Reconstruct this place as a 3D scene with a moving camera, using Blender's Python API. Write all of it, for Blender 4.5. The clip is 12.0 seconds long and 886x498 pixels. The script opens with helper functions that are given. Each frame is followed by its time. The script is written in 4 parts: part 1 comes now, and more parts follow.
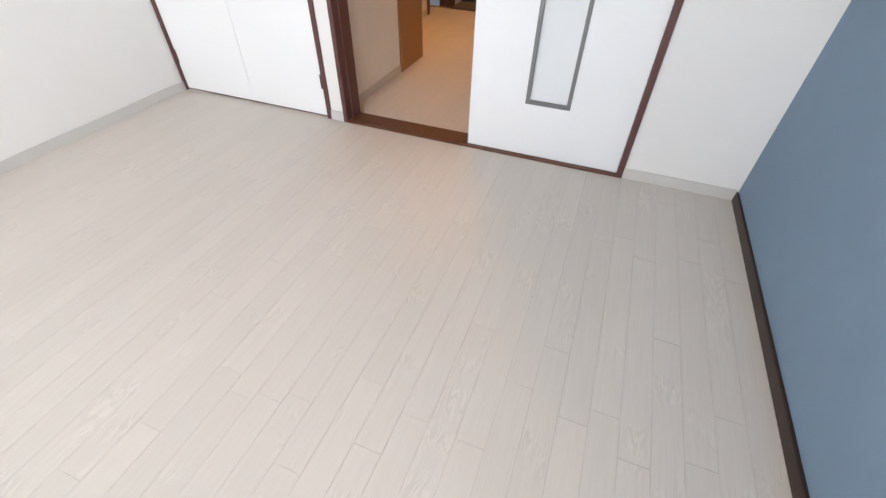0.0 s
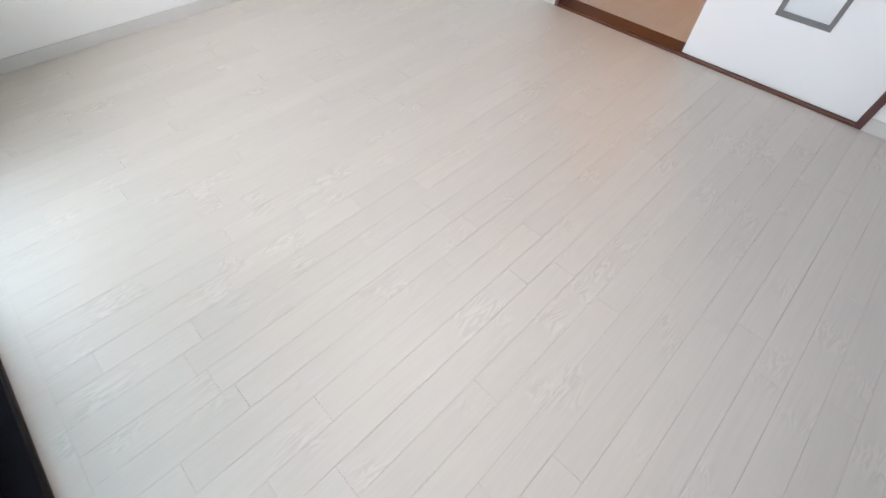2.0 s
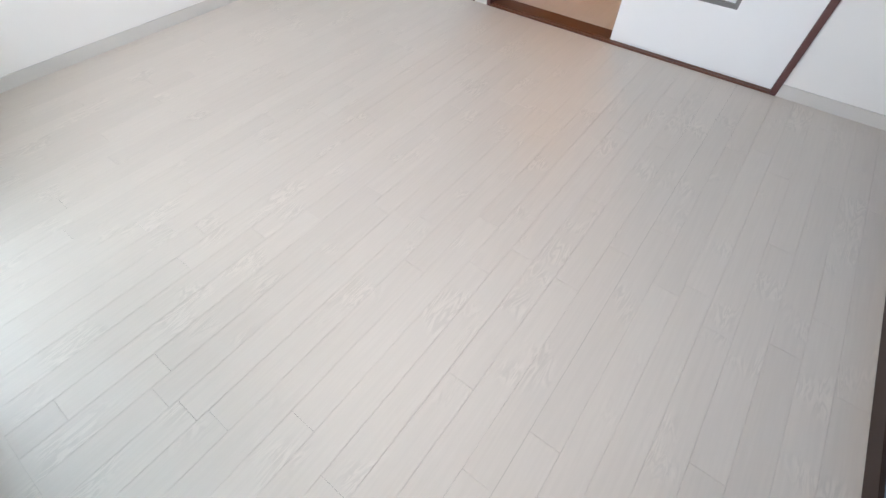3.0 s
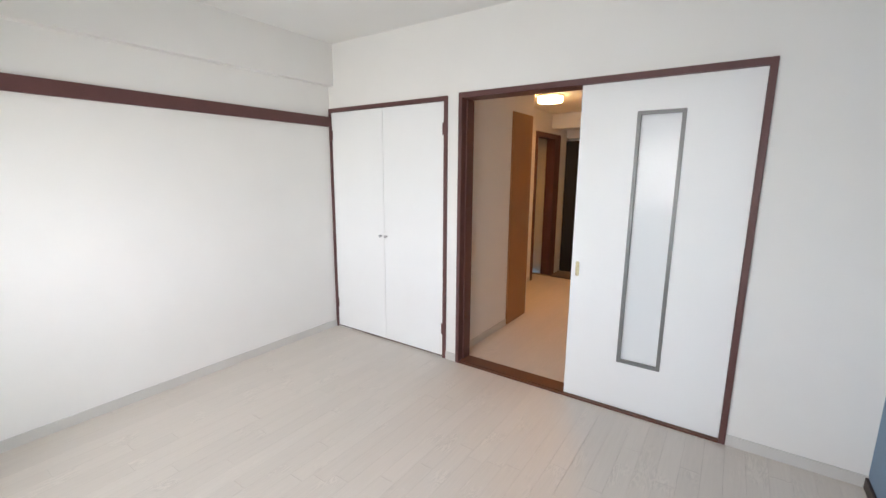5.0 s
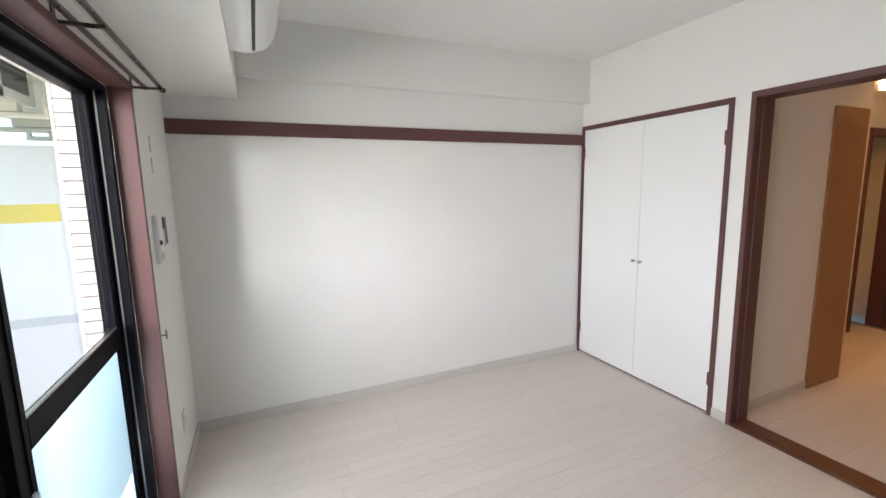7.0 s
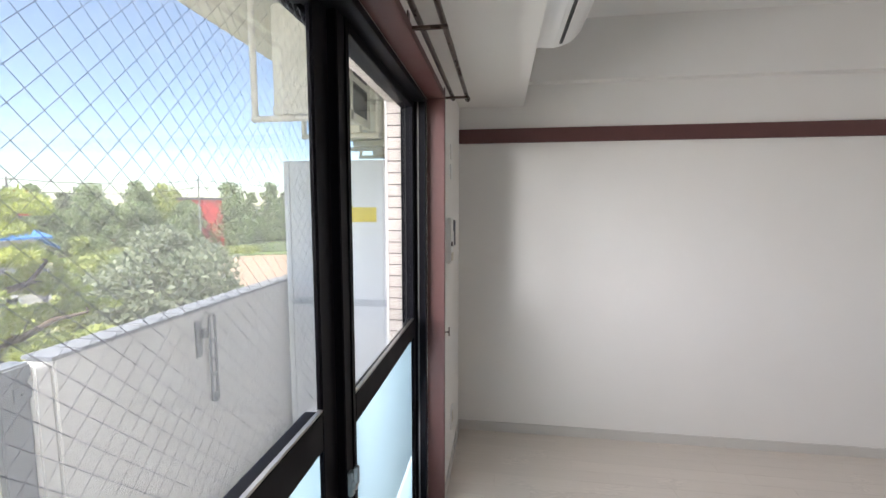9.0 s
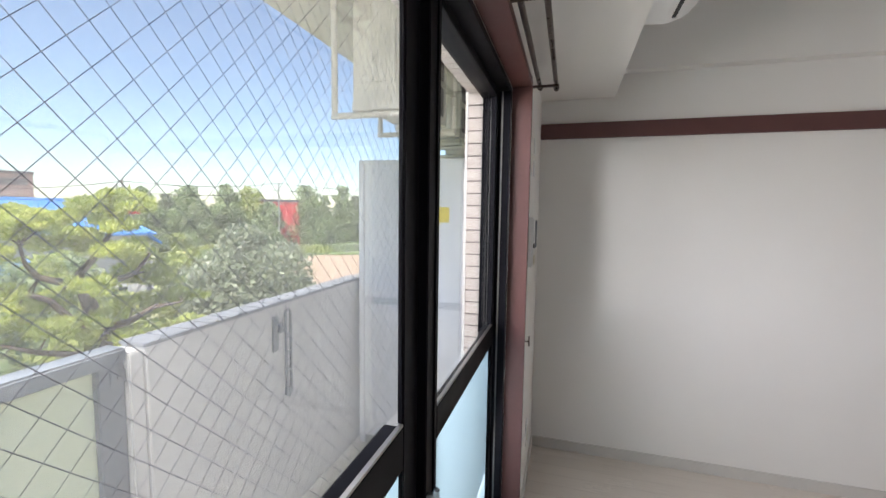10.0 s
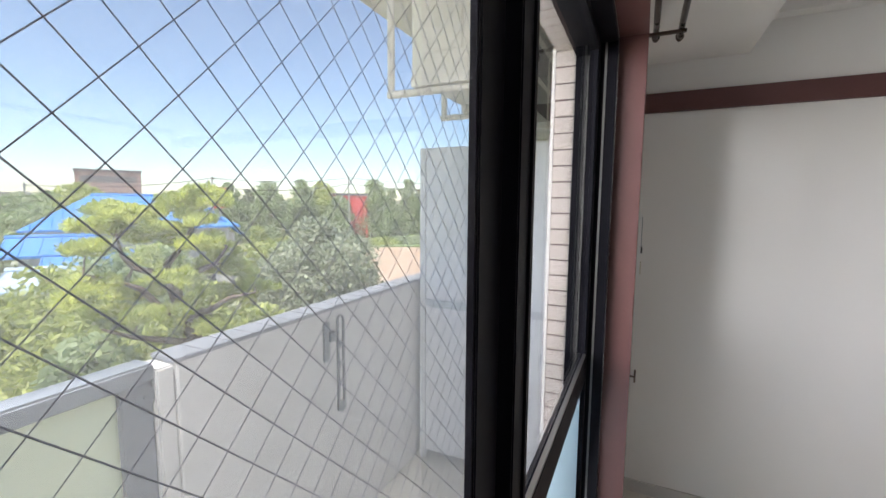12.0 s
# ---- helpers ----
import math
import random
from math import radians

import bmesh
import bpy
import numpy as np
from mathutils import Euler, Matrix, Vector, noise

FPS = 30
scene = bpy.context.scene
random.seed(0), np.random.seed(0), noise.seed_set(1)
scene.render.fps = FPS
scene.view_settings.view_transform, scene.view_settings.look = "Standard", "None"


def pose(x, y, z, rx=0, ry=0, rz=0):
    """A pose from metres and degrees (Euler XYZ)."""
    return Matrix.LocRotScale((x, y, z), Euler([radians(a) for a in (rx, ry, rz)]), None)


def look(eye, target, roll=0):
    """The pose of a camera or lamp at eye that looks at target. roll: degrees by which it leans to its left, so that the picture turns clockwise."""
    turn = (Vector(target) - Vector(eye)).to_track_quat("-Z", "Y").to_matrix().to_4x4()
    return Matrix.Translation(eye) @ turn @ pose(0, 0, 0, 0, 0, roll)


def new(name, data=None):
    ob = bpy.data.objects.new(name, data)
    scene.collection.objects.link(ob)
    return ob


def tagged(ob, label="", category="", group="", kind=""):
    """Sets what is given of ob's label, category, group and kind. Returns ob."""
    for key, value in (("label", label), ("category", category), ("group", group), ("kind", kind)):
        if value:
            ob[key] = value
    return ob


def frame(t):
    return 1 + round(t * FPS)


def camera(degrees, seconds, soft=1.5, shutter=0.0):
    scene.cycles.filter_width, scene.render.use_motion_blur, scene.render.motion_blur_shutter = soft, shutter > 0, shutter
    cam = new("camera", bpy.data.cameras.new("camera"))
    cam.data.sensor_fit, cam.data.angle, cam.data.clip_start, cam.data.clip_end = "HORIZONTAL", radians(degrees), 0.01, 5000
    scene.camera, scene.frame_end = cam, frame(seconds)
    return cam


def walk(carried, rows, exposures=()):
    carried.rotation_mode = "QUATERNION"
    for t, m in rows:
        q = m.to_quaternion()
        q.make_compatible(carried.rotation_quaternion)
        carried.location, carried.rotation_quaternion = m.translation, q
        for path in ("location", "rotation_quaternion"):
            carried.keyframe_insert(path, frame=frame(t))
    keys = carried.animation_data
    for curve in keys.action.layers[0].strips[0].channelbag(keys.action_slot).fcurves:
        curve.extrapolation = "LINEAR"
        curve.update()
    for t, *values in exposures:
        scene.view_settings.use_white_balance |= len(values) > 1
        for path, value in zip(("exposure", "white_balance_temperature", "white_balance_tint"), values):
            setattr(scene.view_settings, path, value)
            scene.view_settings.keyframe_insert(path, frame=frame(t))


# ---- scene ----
EXPOSURES = [(0, 1.96, 6480, 10), (0.5, 1.88, 6380, 10), (1, 1.87, 6280, 9.8), (3, 1.84, 6250, 9.8), (3.6, 1.90, 6250, 9.8), (5.3, 1.71, 6500, 10), (7.7, 1.50, 6550, 10.5), (9.3, 1.12, 6600, 12.5), (12, 0.94, 6540, 12.5)]
cam = camera(92.8, 12.0)
PATH = [
    (0, (2.838, -2.188, 1.245), (2.324, -0.803, -0.103), 1.3),
    (0.5, (2.788, -2.262, 1.21), (1.964, -1.112, -0.203), 0.9),
    (1, (2.817, -2.363, 1.183), (1.871, -1.436, -0.316), 0.1),
    (1.5, (2.828, -2.454, 1.173), (1.913, -1.599, -0.386), 1.1),
    (2, (2.827, -2.53, 1.153), (1.992, -1.642, -0.433), 2.5),
    (2.5, (2.844, -2.541, 1.162), (2.092, -1.616, -0.444), 2.7),
    (3, (2.874, -2.537, 1.171), (2.136, -1.543, -0.4), 0.7),
    (3.5, (2.898, -2.504, 1.278), (2.025, -1.292, -0.052), -1.1),
    (3.7, (2.922, -2.517, 1.287), (1.984, -1.197, 0.114), -0.8),
    (5.3, (2.961, -2.55, 1.468), (1.811, -0.939, 1.178), -0.1),
    (5.5, (2.959, -2.547, 1.477), (1.768, -0.963, 1.208), -0.3),
    (6, (2.933, -2.528, 1.473), (1.545, -1.113, 1.202), -0.7),
    (6.5, (2.869, -2.544, 1.485), (1.253, -1.402, 1.196), -1.0),
    (7, (2.85, -2.552, 1.468), (1.037, -1.757, 1.182), -1.1),
    (7.5, (2.81, -2.57, 1.461), (0.885, -2.111, 1.172), -0.9),
    (7.7, (2.785, -2.604, 1.414), (0.832, -2.259, 1.151), -0.7),
    (9.3, (2.544, -2.755, 1.426), (0.589, -3.131, 1.232), 0.1),
    (9.5, (2.516, -2.778, 1.432), (0.574, -3.215, 1.242), 0.2),
    (10, (2.485, -2.818, 1.394), (0.574, -3.383, 1.214), 0.8),
    (10.5, (2.409, -2.86, 1.376), (0.534, -3.53, 1.187), 1.1),
    (11, (2.327, -2.892, 1.38), (0.485, -3.646, 1.181), 1.0),
    (11.5, (2.239, -2.91, 1.392), (0.423, -3.722, 1.18), 0.7),
    (12, (2.148, -2.963, 1.399), (0.35, -3.81, 1.181), 0.4),
]
walk(cam, [(t, look(eye, target, roll)) for t, eye, target, roll in PATH], EXPOSURES)

# world, sun and exposure, and the energies of the added lamps
SKY_LAMP, WINDOW_LAMP, PANE_LAMP, STRIPE_LAMP = 105.0, 4.8, 2.2, 0.19
SUN_EL, SUN_AZ = 58.0, 93.0  # elevation, and compass bearing with +y as north


def make_light():
    w = bpy.data.worlds.new("sky")
    scene.world = w
    w.use_nodes = True
    nt = w.node_tree
    nt.nodes.clear()
    out = nt.nodes.new("ShaderNodeOutputWorld")
    bg = nt.nodes.new("ShaderNodeBackground")
    sky = nt.nodes.new("ShaderNodeTexSky")
    sky.sky_type = "NISHITA"
    sky.sun_disc = False
    sky.sun_elevation = radians(SUN_EL)
    sky.sun_rotation = radians(SUN_AZ)
    sky.air_density, sky.dust_density, sky.ozone_density = 1.0, 0.35, 2.4
    bg.inputs["Strength"].default_value = 0.145
    nt.links.new(sky.outputs[0], bg.inputs[0])
    nt.links.new(bg.outputs[0], out.inputs[0])
    s = bpy.data.lights.new("sun", "SUN")
    s.energy, s.angle, s.color = 5.0, radians(0.6), (1.0, 0.95, 0.87)
    ob = new("sun", s)
    a, e = radians(SUN_AZ), radians(SUN_EL)
    d = Vector((math.sin(a) * math.cos(e), math.cos(a) * math.cos(e), math.sin(e)))
    ob.matrix_world = Matrix.Translation((0, 0, 20)) @ d.to_track_quat("Z", "Y").to_matrix().to_4x4()
    # area lamp added to boost the sky's light through the balcony's open side
    a = bpy.data.lights.new("balcony_sky_fill", "AREA")
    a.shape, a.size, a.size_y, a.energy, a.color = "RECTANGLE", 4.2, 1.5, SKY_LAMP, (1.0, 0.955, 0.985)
    new("balcony_sky_fill", a).matrix_world = look((3.2, -4.40, 1.68), (3.45, -3.0, 1.05))
    # lamp added at the window's east end to brighten the room's floor
    b = bpy.data.lights.new("window_end_fill", "AREA")
    b.shape, b.size, b.size_y, b.energy, b.color = "RECTANGLE", 0.20, 0.90, WINDOW_LAMP, (1.0, 0.955, 0.985)
    new("window_end_fill", b).matrix_world = look((2.585, -3.040, 1.38), (2.95, -1.6, 0.55))
    # narrow beam added outside to put a bright stripe on the west wall
    e = bpy.data.lights.new("wall_stripe_beam", "AREA")
    e.spread = radians(11)
    e.shape, e.size, e.size_y, e.energy, e.color = "RECTANGLE", 0.36, 1.3, STRIPE_LAMP, (0.95, 0.96, 1.0)
    new("wall_stripe_beam", e).matrix_world = look((4.0, -4.33, 1.70), (0.0, -2.52, 1.35))
    # lamp added before the west frosted pane to brighten the floor near it
    c = bpy.data.lights.new("pane_floor_fill", "AREA")
    c.shape, c.size, c.size_y, c.energy, c.color = "RECTANGLE", 0.74, 0.70, PANE_LAMP, (0.94, 0.955, 1.0)
    new("pane_floor_fill", c).matrix_world = look((1.21, -3.088, 0.48), (1.21, -1.0, 0.20))
    h = bpy.data.lights.new("hall_bulb", "AREA")
    h.shape, h.size, h.energy, h.color = "DISK", 0.22, 3.0, (1.0, 0.36, 0.06)
    new("hall_bulb", h).location = (1.28, 1.80, 2.13)


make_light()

# ---- materials ----


def material(name, color, rough=0.6, metal=0.0, vary=0.06, scale=6.0, bump=0.0, bump_scale=120.0, coat=0.0, per_object=0.0, spec=0.5):
    """A surface with a slow stain, a fine grain and a fine relief."""
    m = bpy.data.materials.new(name)
    m.use_nodes = True
    nt = m.node_tree
    L = nt.links.new
    b = nt.nodes["Principled BSDF"]
    b.inputs["Metallic"].default_value = metal
    b.inputs["Coat Weight"].default_value = coat
    b.inputs["Specular IOR Level"].default_value = spec
    tc = nt.nodes.new("ShaderNodeTexCoord")
    n1 = nt.nodes.new("ShaderNodeTexNoise")
    n1.inputs["Scale"].default_value = scale
    n1.inputs["Detail"].default_value = 5
    n2 = nt.nodes.new("ShaderNodeTexNoise")
    n2.inputs["Scale"].default_value = bump_scale
    n2.inputs["Detail"].default_value = 3
    L(tc.outputs["Object"], n1.inputs["Vector"])
    L(tc.outputs["Object"], n2.inputs["Vector"])
    mix = nt.nodes.new("ShaderNodeMath")
    mix.operation = "MULTIPLY_ADD"
    L(n2.outputs["Fac"], mix.inputs[0])
    mix.inputs[1].default_value = 0.4
    L(n1.outputs["Fac"], mix.inputs[2])
    ramp = nt.nodes.new("ShaderNodeMapRange")
    ramp.inputs["From Min"].default_value, ramp.inputs["From Max"].default_value = 0.45, 0.95
    ramp.inputs["To Min"].default_value, ramp.inputs["To Max"].default_value = 1 - vary, 1 + vary
    L(mix.outputs[0], ramp.inputs[0])
    val = ramp.outputs[0]
    if per_object:
        oi = nt.nodes.new("ShaderNodeObjectInfo")
        mr = nt.nodes.new("ShaderNodeMapRange")
        mr.inputs["To Min"].default_value, mr.inputs["To Max"].default_value = 1 - per_object, 1 + per_object
        L(oi.outputs["Random"], mr.inputs[0])
        mm = nt.nodes.new("ShaderNodeMath")
        mm.operation = "MULTIPLY"
        L(mr.outputs[0], mm.inputs[0])
        L(val, mm.inputs[1])
        val = mm.outputs[0]
    vm = nt.nodes.new("ShaderNodeVectorMath")
    vm.operation = "SCALE"
    vm.inputs[0].default_value = color
    L(val, vm.inputs["Scale"])
    L(vm.outputs[0], b.inputs["Base Color"])
    rr = nt.nodes.new("ShaderNodeMapRange")
    rr.inputs["From Min"].default_value, rr.inputs["From Max"].default_value = 0.3, 0.7
    rr.inputs["To Min"].default_value, rr.inputs["To Max"].default_value = max(0.03, rough - 0.06), min(1, rough + 0.06)
    L(n1.outputs["Fac"], rr.inputs[0])
    L(rr.outputs[0], b.inputs["Roughness"])
    if bump:
        bp = nt.nodes.new("ShaderNodeBump")
        bp.inputs["Strength"].default_value = bump
        bp.inputs["Distance"].default_value = 0.002
        L(n2.outputs["Fac"], bp.inputs["Height"])
        L(bp.outputs[0], b.inputs["Normal"])
    return m


def floor_material():
    """Pale whitewashed oak print: figure stretched along each strip, with cathedral marks."""
    m = bpy.data.materials.new("pale_oak_floor")
    m.use_nodes = True
    nt = m.node_tree
    L = nt.links.new
    b = nt.nodes["Principled BSDF"]
    geo = nt.nodes.new("ShaderNodeNewGeometry")
    oi = nt.nodes.new("ShaderNodeObjectInfo")
    off = nt.nodes.new("ShaderNodeVectorMath")
    off.operation = "MULTIPLY_ADD"
    comb = nt.nodes.new("ShaderNodeCombineXYZ")
    for i in range(3):
        L(oi.outputs["Random"], comb.inputs[i])
    L(comb.outputs[0], off.inputs[0])
    off.inputs[1].default_value = (37.0, 61.0, 13.0)
    L(geo.outputs["Position"], off.inputs[2])
    st = nt.nodes.new("ShaderNodeVectorMath")
    st.operation = "MULTIPLY"
    st.inputs[1].default_value = (24.0, 4.2, 1.0)
    L(off.outputs[0], st.inputs[0])
    n1 = nt.nodes.new("ShaderNodeTexNoise")
    n1.inputs["Scale"].default_value = 1.0
    n1.inputs["Detail"].default_value = 3
    n1.inputs["Distortion"].default_value = 1.2
    L(st.outputs[0], n1.inputs["Vector"])
    # rings: contour lines of the slow noise
    ring = nt.nodes.new("ShaderNodeMath")
    ring.operation = "MULTIPLY"
    ring.inputs[1].default_value = 46.0
    L(n1.outputs["Fac"], ring.inputs[0])
    sn = nt.nodes.new("ShaderNodeMath")
    sn.operation = "SINE"
    L(ring.outputs[0], sn.inputs[0])
    st2 = nt.nodes.new("ShaderNodeVectorMath")
    st2.operation = "MULTIPLY"
    st2.inputs[1].default_value = (130.0, 5.0, 1.0)
    L(off.outputs[0], st2.inputs[0])
    n2 = nt.nodes.new("ShaderNodeTexNoise")
    n2.inputs["Scale"].default_value = 1.0
    n2.inputs["Detail"].default_value = 4
    L(st2.outputs[0], n2.inputs["Vector"])
    n3 = nt.nodes.new("ShaderNodeTexNoise")
    n3.inputs["Scale"].default_value = 4.5
    n3.inputs["Detail"].default_value = 2
    L(off.outputs[0], n3.inputs["Vector"])
    mask = nt.nodes.new("ShaderNodeMapRange")
    mask.inputs["From Min"].default_value, mask.inputs["From Max"].default_value = 0.57, 0.66
    L(n3.outputs["Fac"], mask.inputs[0])
    rm = nt.nodes.new("ShaderNodeMath")
    rm.operation = "MULTIPLY"
    L(sn.outputs[0], rm.inputs[0])
    L(mask.outputs[0], rm.inputs[1])
    a1 = nt.nodes.new("ShaderNodeMath")
    a1.operation = "MULTIPLY_ADD"
    a1.inputs[1].default_value = 0.065
    L(rm.outputs[0], a1.inputs[0])
    sc = nt.nodes.new("ShaderNodeMapRange")
    sc.inputs["From Min"].default_value, sc.inputs["From Max"].default_value = 0.3, 0.7
    sc.inputs["To Min"].default_value, sc.inputs["To Max"].default_value = 0.972, 1.022
    L(n2.outputs["Fac"], sc.inputs[0])
    L(sc.outputs[0], a1.inputs[2])
    tone = nt.nodes.new("ShaderNodeMapRange")
    tone.inputs["To Min"].default_value, tone.inputs["To Max"].default_value = 0.975, 1.02
    L(oi.outputs["Random"], tone.inputs[0])
    mu = nt.nodes.new("ShaderNodeMath")
    mu.operation = "MULTIPLY"
    L(a1.outputs[0], mu.inputs[0])
    L(tone.outputs[0], mu.inputs[1])
    vm = nt.nodes.new("ShaderNodeVectorMath")
    vm.operation = "SCALE"
    vm.inputs[0].default_value = FLOOR_RGB
    L(mu.outputs[0], vm.inputs["Scale"])
    L(vm.outputs[0], b.inputs["Base Color"])
    rg = nt.nodes.new("ShaderNodeMapRange")
    rg.inputs["To Min"].default_value, rg.inputs["To Max"].default_value = 0.36, 0.46
    L(n2.outputs["Fac"], rg.inputs[0])
    L(rg.outputs[0], b.inputs["Roughness"])
    b.inputs["Specular IOR Level"].default_value = 0.5
    bp = nt.nodes.new("ShaderNodeBump")
    bp.inputs["Strength"].default_value = 0.12
    bp.inputs["Distance"].default_value = 0.001
    L(n2.outputs["Fac"], bp.inputs["Height"])
    L(bp.outputs[0], b.inputs["Normal"])
    return m


def leaf_material(name, dark, light, rough=0.55, clump=1.6):
    """Foliage: each leaf has its own tint, with a little light coming through."""
    m = bpy.data.materials.new(name)
    m.use_nodes = True
    nt = m.node_tree
    L = nt.links.new
    b = nt.nodes["Principled BSDF"]
    g = nt.nodes.new("ShaderNodeNewGeometry")
    mx = nt.nodes.new("ShaderNodeMix")
    mx.data_type = "RGBA"
    mx.inputs[6].default_value, mx.inputs[7].default_value = (*dark, 1), (*light, 1)
    tc = nt.nodes.new("ShaderNodeTexCoord")
    no = nt.nodes.new("ShaderNodeTexNoise")
    no.inputs["Scale"].default_value = clump
    no.inputs["Detail"].default_value = 3
    L(tc.outputs["Object"], no.inputs["Vector"])
    mr = nt.nodes.new("ShaderNodeMapRange")
    mr.inputs["From Min"].default_value, mr.inputs["From Max"].default_value = 0.38, 0.62
    L(no.outputs["Fac"], mr.inputs[0])
    av = nt.nodes.new("ShaderNodeMix")
    av.inputs[0].default_value = 0.5
    L(mr.outputs[0], av.inputs[2])
    L(g.outputs["Random Per Island"], av.inputs[3])
    L(av.outputs[0], mx.inputs[0])
    L(mx.outputs[2], b.inputs["Base Color"])
    b.inputs["Roughness"].default_value = rough
    tr = nt.nodes.new("ShaderNodeBsdfTranslucent")
    L(mx.outputs[2], tr.inputs[0])
    ms = nt.nodes.new("ShaderNodeMixShader")
    ms.inputs[0].default_value = 0.5
    L(b.outputs[0], ms.inputs[1])
    L(tr.outputs[0], ms.inputs[2])
    L(ms.outputs[0], nt.nodes["Material Output"].inputs[0])
    return m


def glass_material(name, color=(1, 1, 1), rough=0.0, thin=True, frost=0.0):
    m = bpy.data.materials.new(name)
    m.use_nodes = True
    nt = m.node_tree
    L = nt.links.new
    nt.nodes.remove(nt.nodes["Principled BSDF"])
    gl = nt.nodes.new("ShaderNodeBsdfGlossy")
    gl.inputs["Roughness"].default_value = rough
    ms = nt.nodes.new("ShaderNodeMixShader")
    if frost:
        tr = nt.nodes.new("ShaderNodeBsdfTranslucent")
        tr.inputs[0].default_value = (*color, 1)
        tp = nt.nodes.new("ShaderNodeBsdfDiffuse")
        tp.inputs[0].default_value = (*color, 1)
        m2 = nt.nodes.new("ShaderNodeMixShader")
        m2.inputs[0].default_value = frost
        L(tp.outputs[0], m2.inputs[1])
        L(tr.outputs[0], m2.inputs[2])
        base = m2.outputs[0]
    else:
        tr = nt.nodes.new("ShaderNodeBsdfTransparent")
        tr.inputs[0].default_value = (*color, 1)
        base = tr.outputs[0]
    fr = nt.nodes.new("ShaderNodeLayerWeight")
    fr.inputs[0].default_value = 0.5
    pw = nt.nodes.new("ShaderNodeMath")
    pw.operation = "POWER"
    pw.inputs[1].default_value = 5.0
    L(fr.outputs["Facing"], pw.inputs[0])
    sc = nt.nodes.new("ShaderNodeMapRange")
    sc.inputs["To Min"].default_value, sc.inputs["To Max"].default_value = 0.035, 0.8
    L(pw.outputs[0], sc.inputs[0])
    L(sc.outputs[0], ms.inputs[0])
    L(base, ms.inputs[1])
    L(gl.outputs[0], ms.inputs[2])
    L(ms.outputs[0], nt.nodes["Material Output"].inputs[0])
    return m


def screen_material():
    """Fine insect mesh: mostly open, the threads catch some light."""
    m = bpy.data.materials.new("insect_mesh")
    m.use_nodes = True
    nt = m.node_tree
    L = nt.links.new
    b = nt.nodes["Principled BSDF"]
    b.inputs["Base Color"].default_value = (0.75, 0.75, 0.75, 1)
    b.inputs["Roughness"].default_value = 0.8
    tr = nt.nodes.new("ShaderNodeBsdfTransparent")
    ms = nt.nodes.new("ShaderNodeMixShader")
    tc = nt.nodes.new("ShaderNodeTexCoord")
    w = nt.nodes.new("ShaderNodeTexWave")
    w.bands_direction = "Z"
    w.inputs["Scale"].default_value = 140.0
    L(tc.outputs["Object"], w.inputs["Vector"])
    mr = nt.nodes.new("ShaderNodeMapRange")
    mr.inputs["To Min"].default_value, mr.inputs["To Max"].default_value = SCREEN_OPACITY - 0.012, SCREEN_OPACITY + 0.012
    L(w.outputs["Fac"], mr.inputs[0])
    L(mr.outputs[0], ms.inputs[0])
    L(tr.outputs[0], ms.inputs[1])
    L(b.outputs[0], ms.inputs[2])
    L(ms.outputs[0], nt.nodes["Material Output"].inputs[0])
    return m


def emit_material(name, color, strength):
    m = bpy.data.materials.new(name)
    m.use_nodes = True
    b = m.node_tree.nodes["Principled BSDF"]
    b.inputs["Base Color"].default_value = (*color, 1)
    b.inputs["Emission Color"].default_value = (*color, 1)
    b.inputs["Emission Strength"].default_value = strength
    return m


FLOOR_RGB = (0.66, 0.607, 0.545)
SCREEN_OPACITY = 0.19
WALLPAPER = material("white_wallpaper", (0.84, 0.825, 0.785), 0.85, vary=0.015, scale=3, bump=0.5, bump_scale=420)
CEILING = material("white_ceiling_paper", (0.85, 0.84, 0.81), 0.9, vary=0.015, scale=2, bump=0.4, bump_scale=300)
BLUE = material("blue_grey_wallpaper", (0.19, 0.27, 0.36), 0.8, vary=0.05, scale=9, bump=0.5, bump_scale=350)
OAK = floor_material()
GAP = material("floor_joint", (0.24, 0.21, 0.18), 0.9)
BROWN = material("red_brown_trim_paint", (0.115, 0.048, 0.044), 0.5, vary=0.1, scale=8, bump=0.1, bump_scale=90)
DARKBROWN = material("dark_brown_sill", (0.12, 0.045, 0.025), 0.35, vary=0.2, scale=14, bump=0.15, bump_scale=70)
BLACKBROWN = material("black_brown_base", (0.035, 0.02, 0.015), 0.4)
DOORWHITE = material("white_door_sheet", (0.86, 0.865, 0.85), 0.45, vary=0.012, scale=3, bump=0.1, bump_scale=200)
BASEWHITE = material("light_grey_baseboard", (0.62, 0.60, 0.56), 0.5, vary=0.03)
GREYFRAME = material("grey_aluminium_bead", (0.19, 0.19, 0.185), 0.4, metal=0.2)
PEWTER = material("aged_brass", (0.45, 0.38, 0.24), 0.3, metal=1.0, vary=0.2, scale=60)
STEEL = material("dull_steel", (0.5, 0.5, 0.5), 0.35, metal=1.0)
BLACKALU = material("black_anodised_aluminium", (0.007, 0.007, 0.010), 0.42, vary=0.2, scale=5, bump=0.03, spec=0.07)
RODMAT = material("dark_bronze_rod", (0.10, 0.075, 0.06), 0.3, metal=0.6, vary=0.15, scale=20)
ACWHITE = material("white_plastic", (0.82, 0.82, 0.80), 0.35, vary=0.01)
DARKSLOT = material("dark_slot", (0.03, 0.03, 0.03), 0.6)
SWITCH = material("ivory_plastic", (0.68, 0.64, 0.52), 0.4)
TAN = material("tan_flush_door", (0.33, 0.155, 0.06), 0.5, vary=0.1, scale=4, bump=0.1)
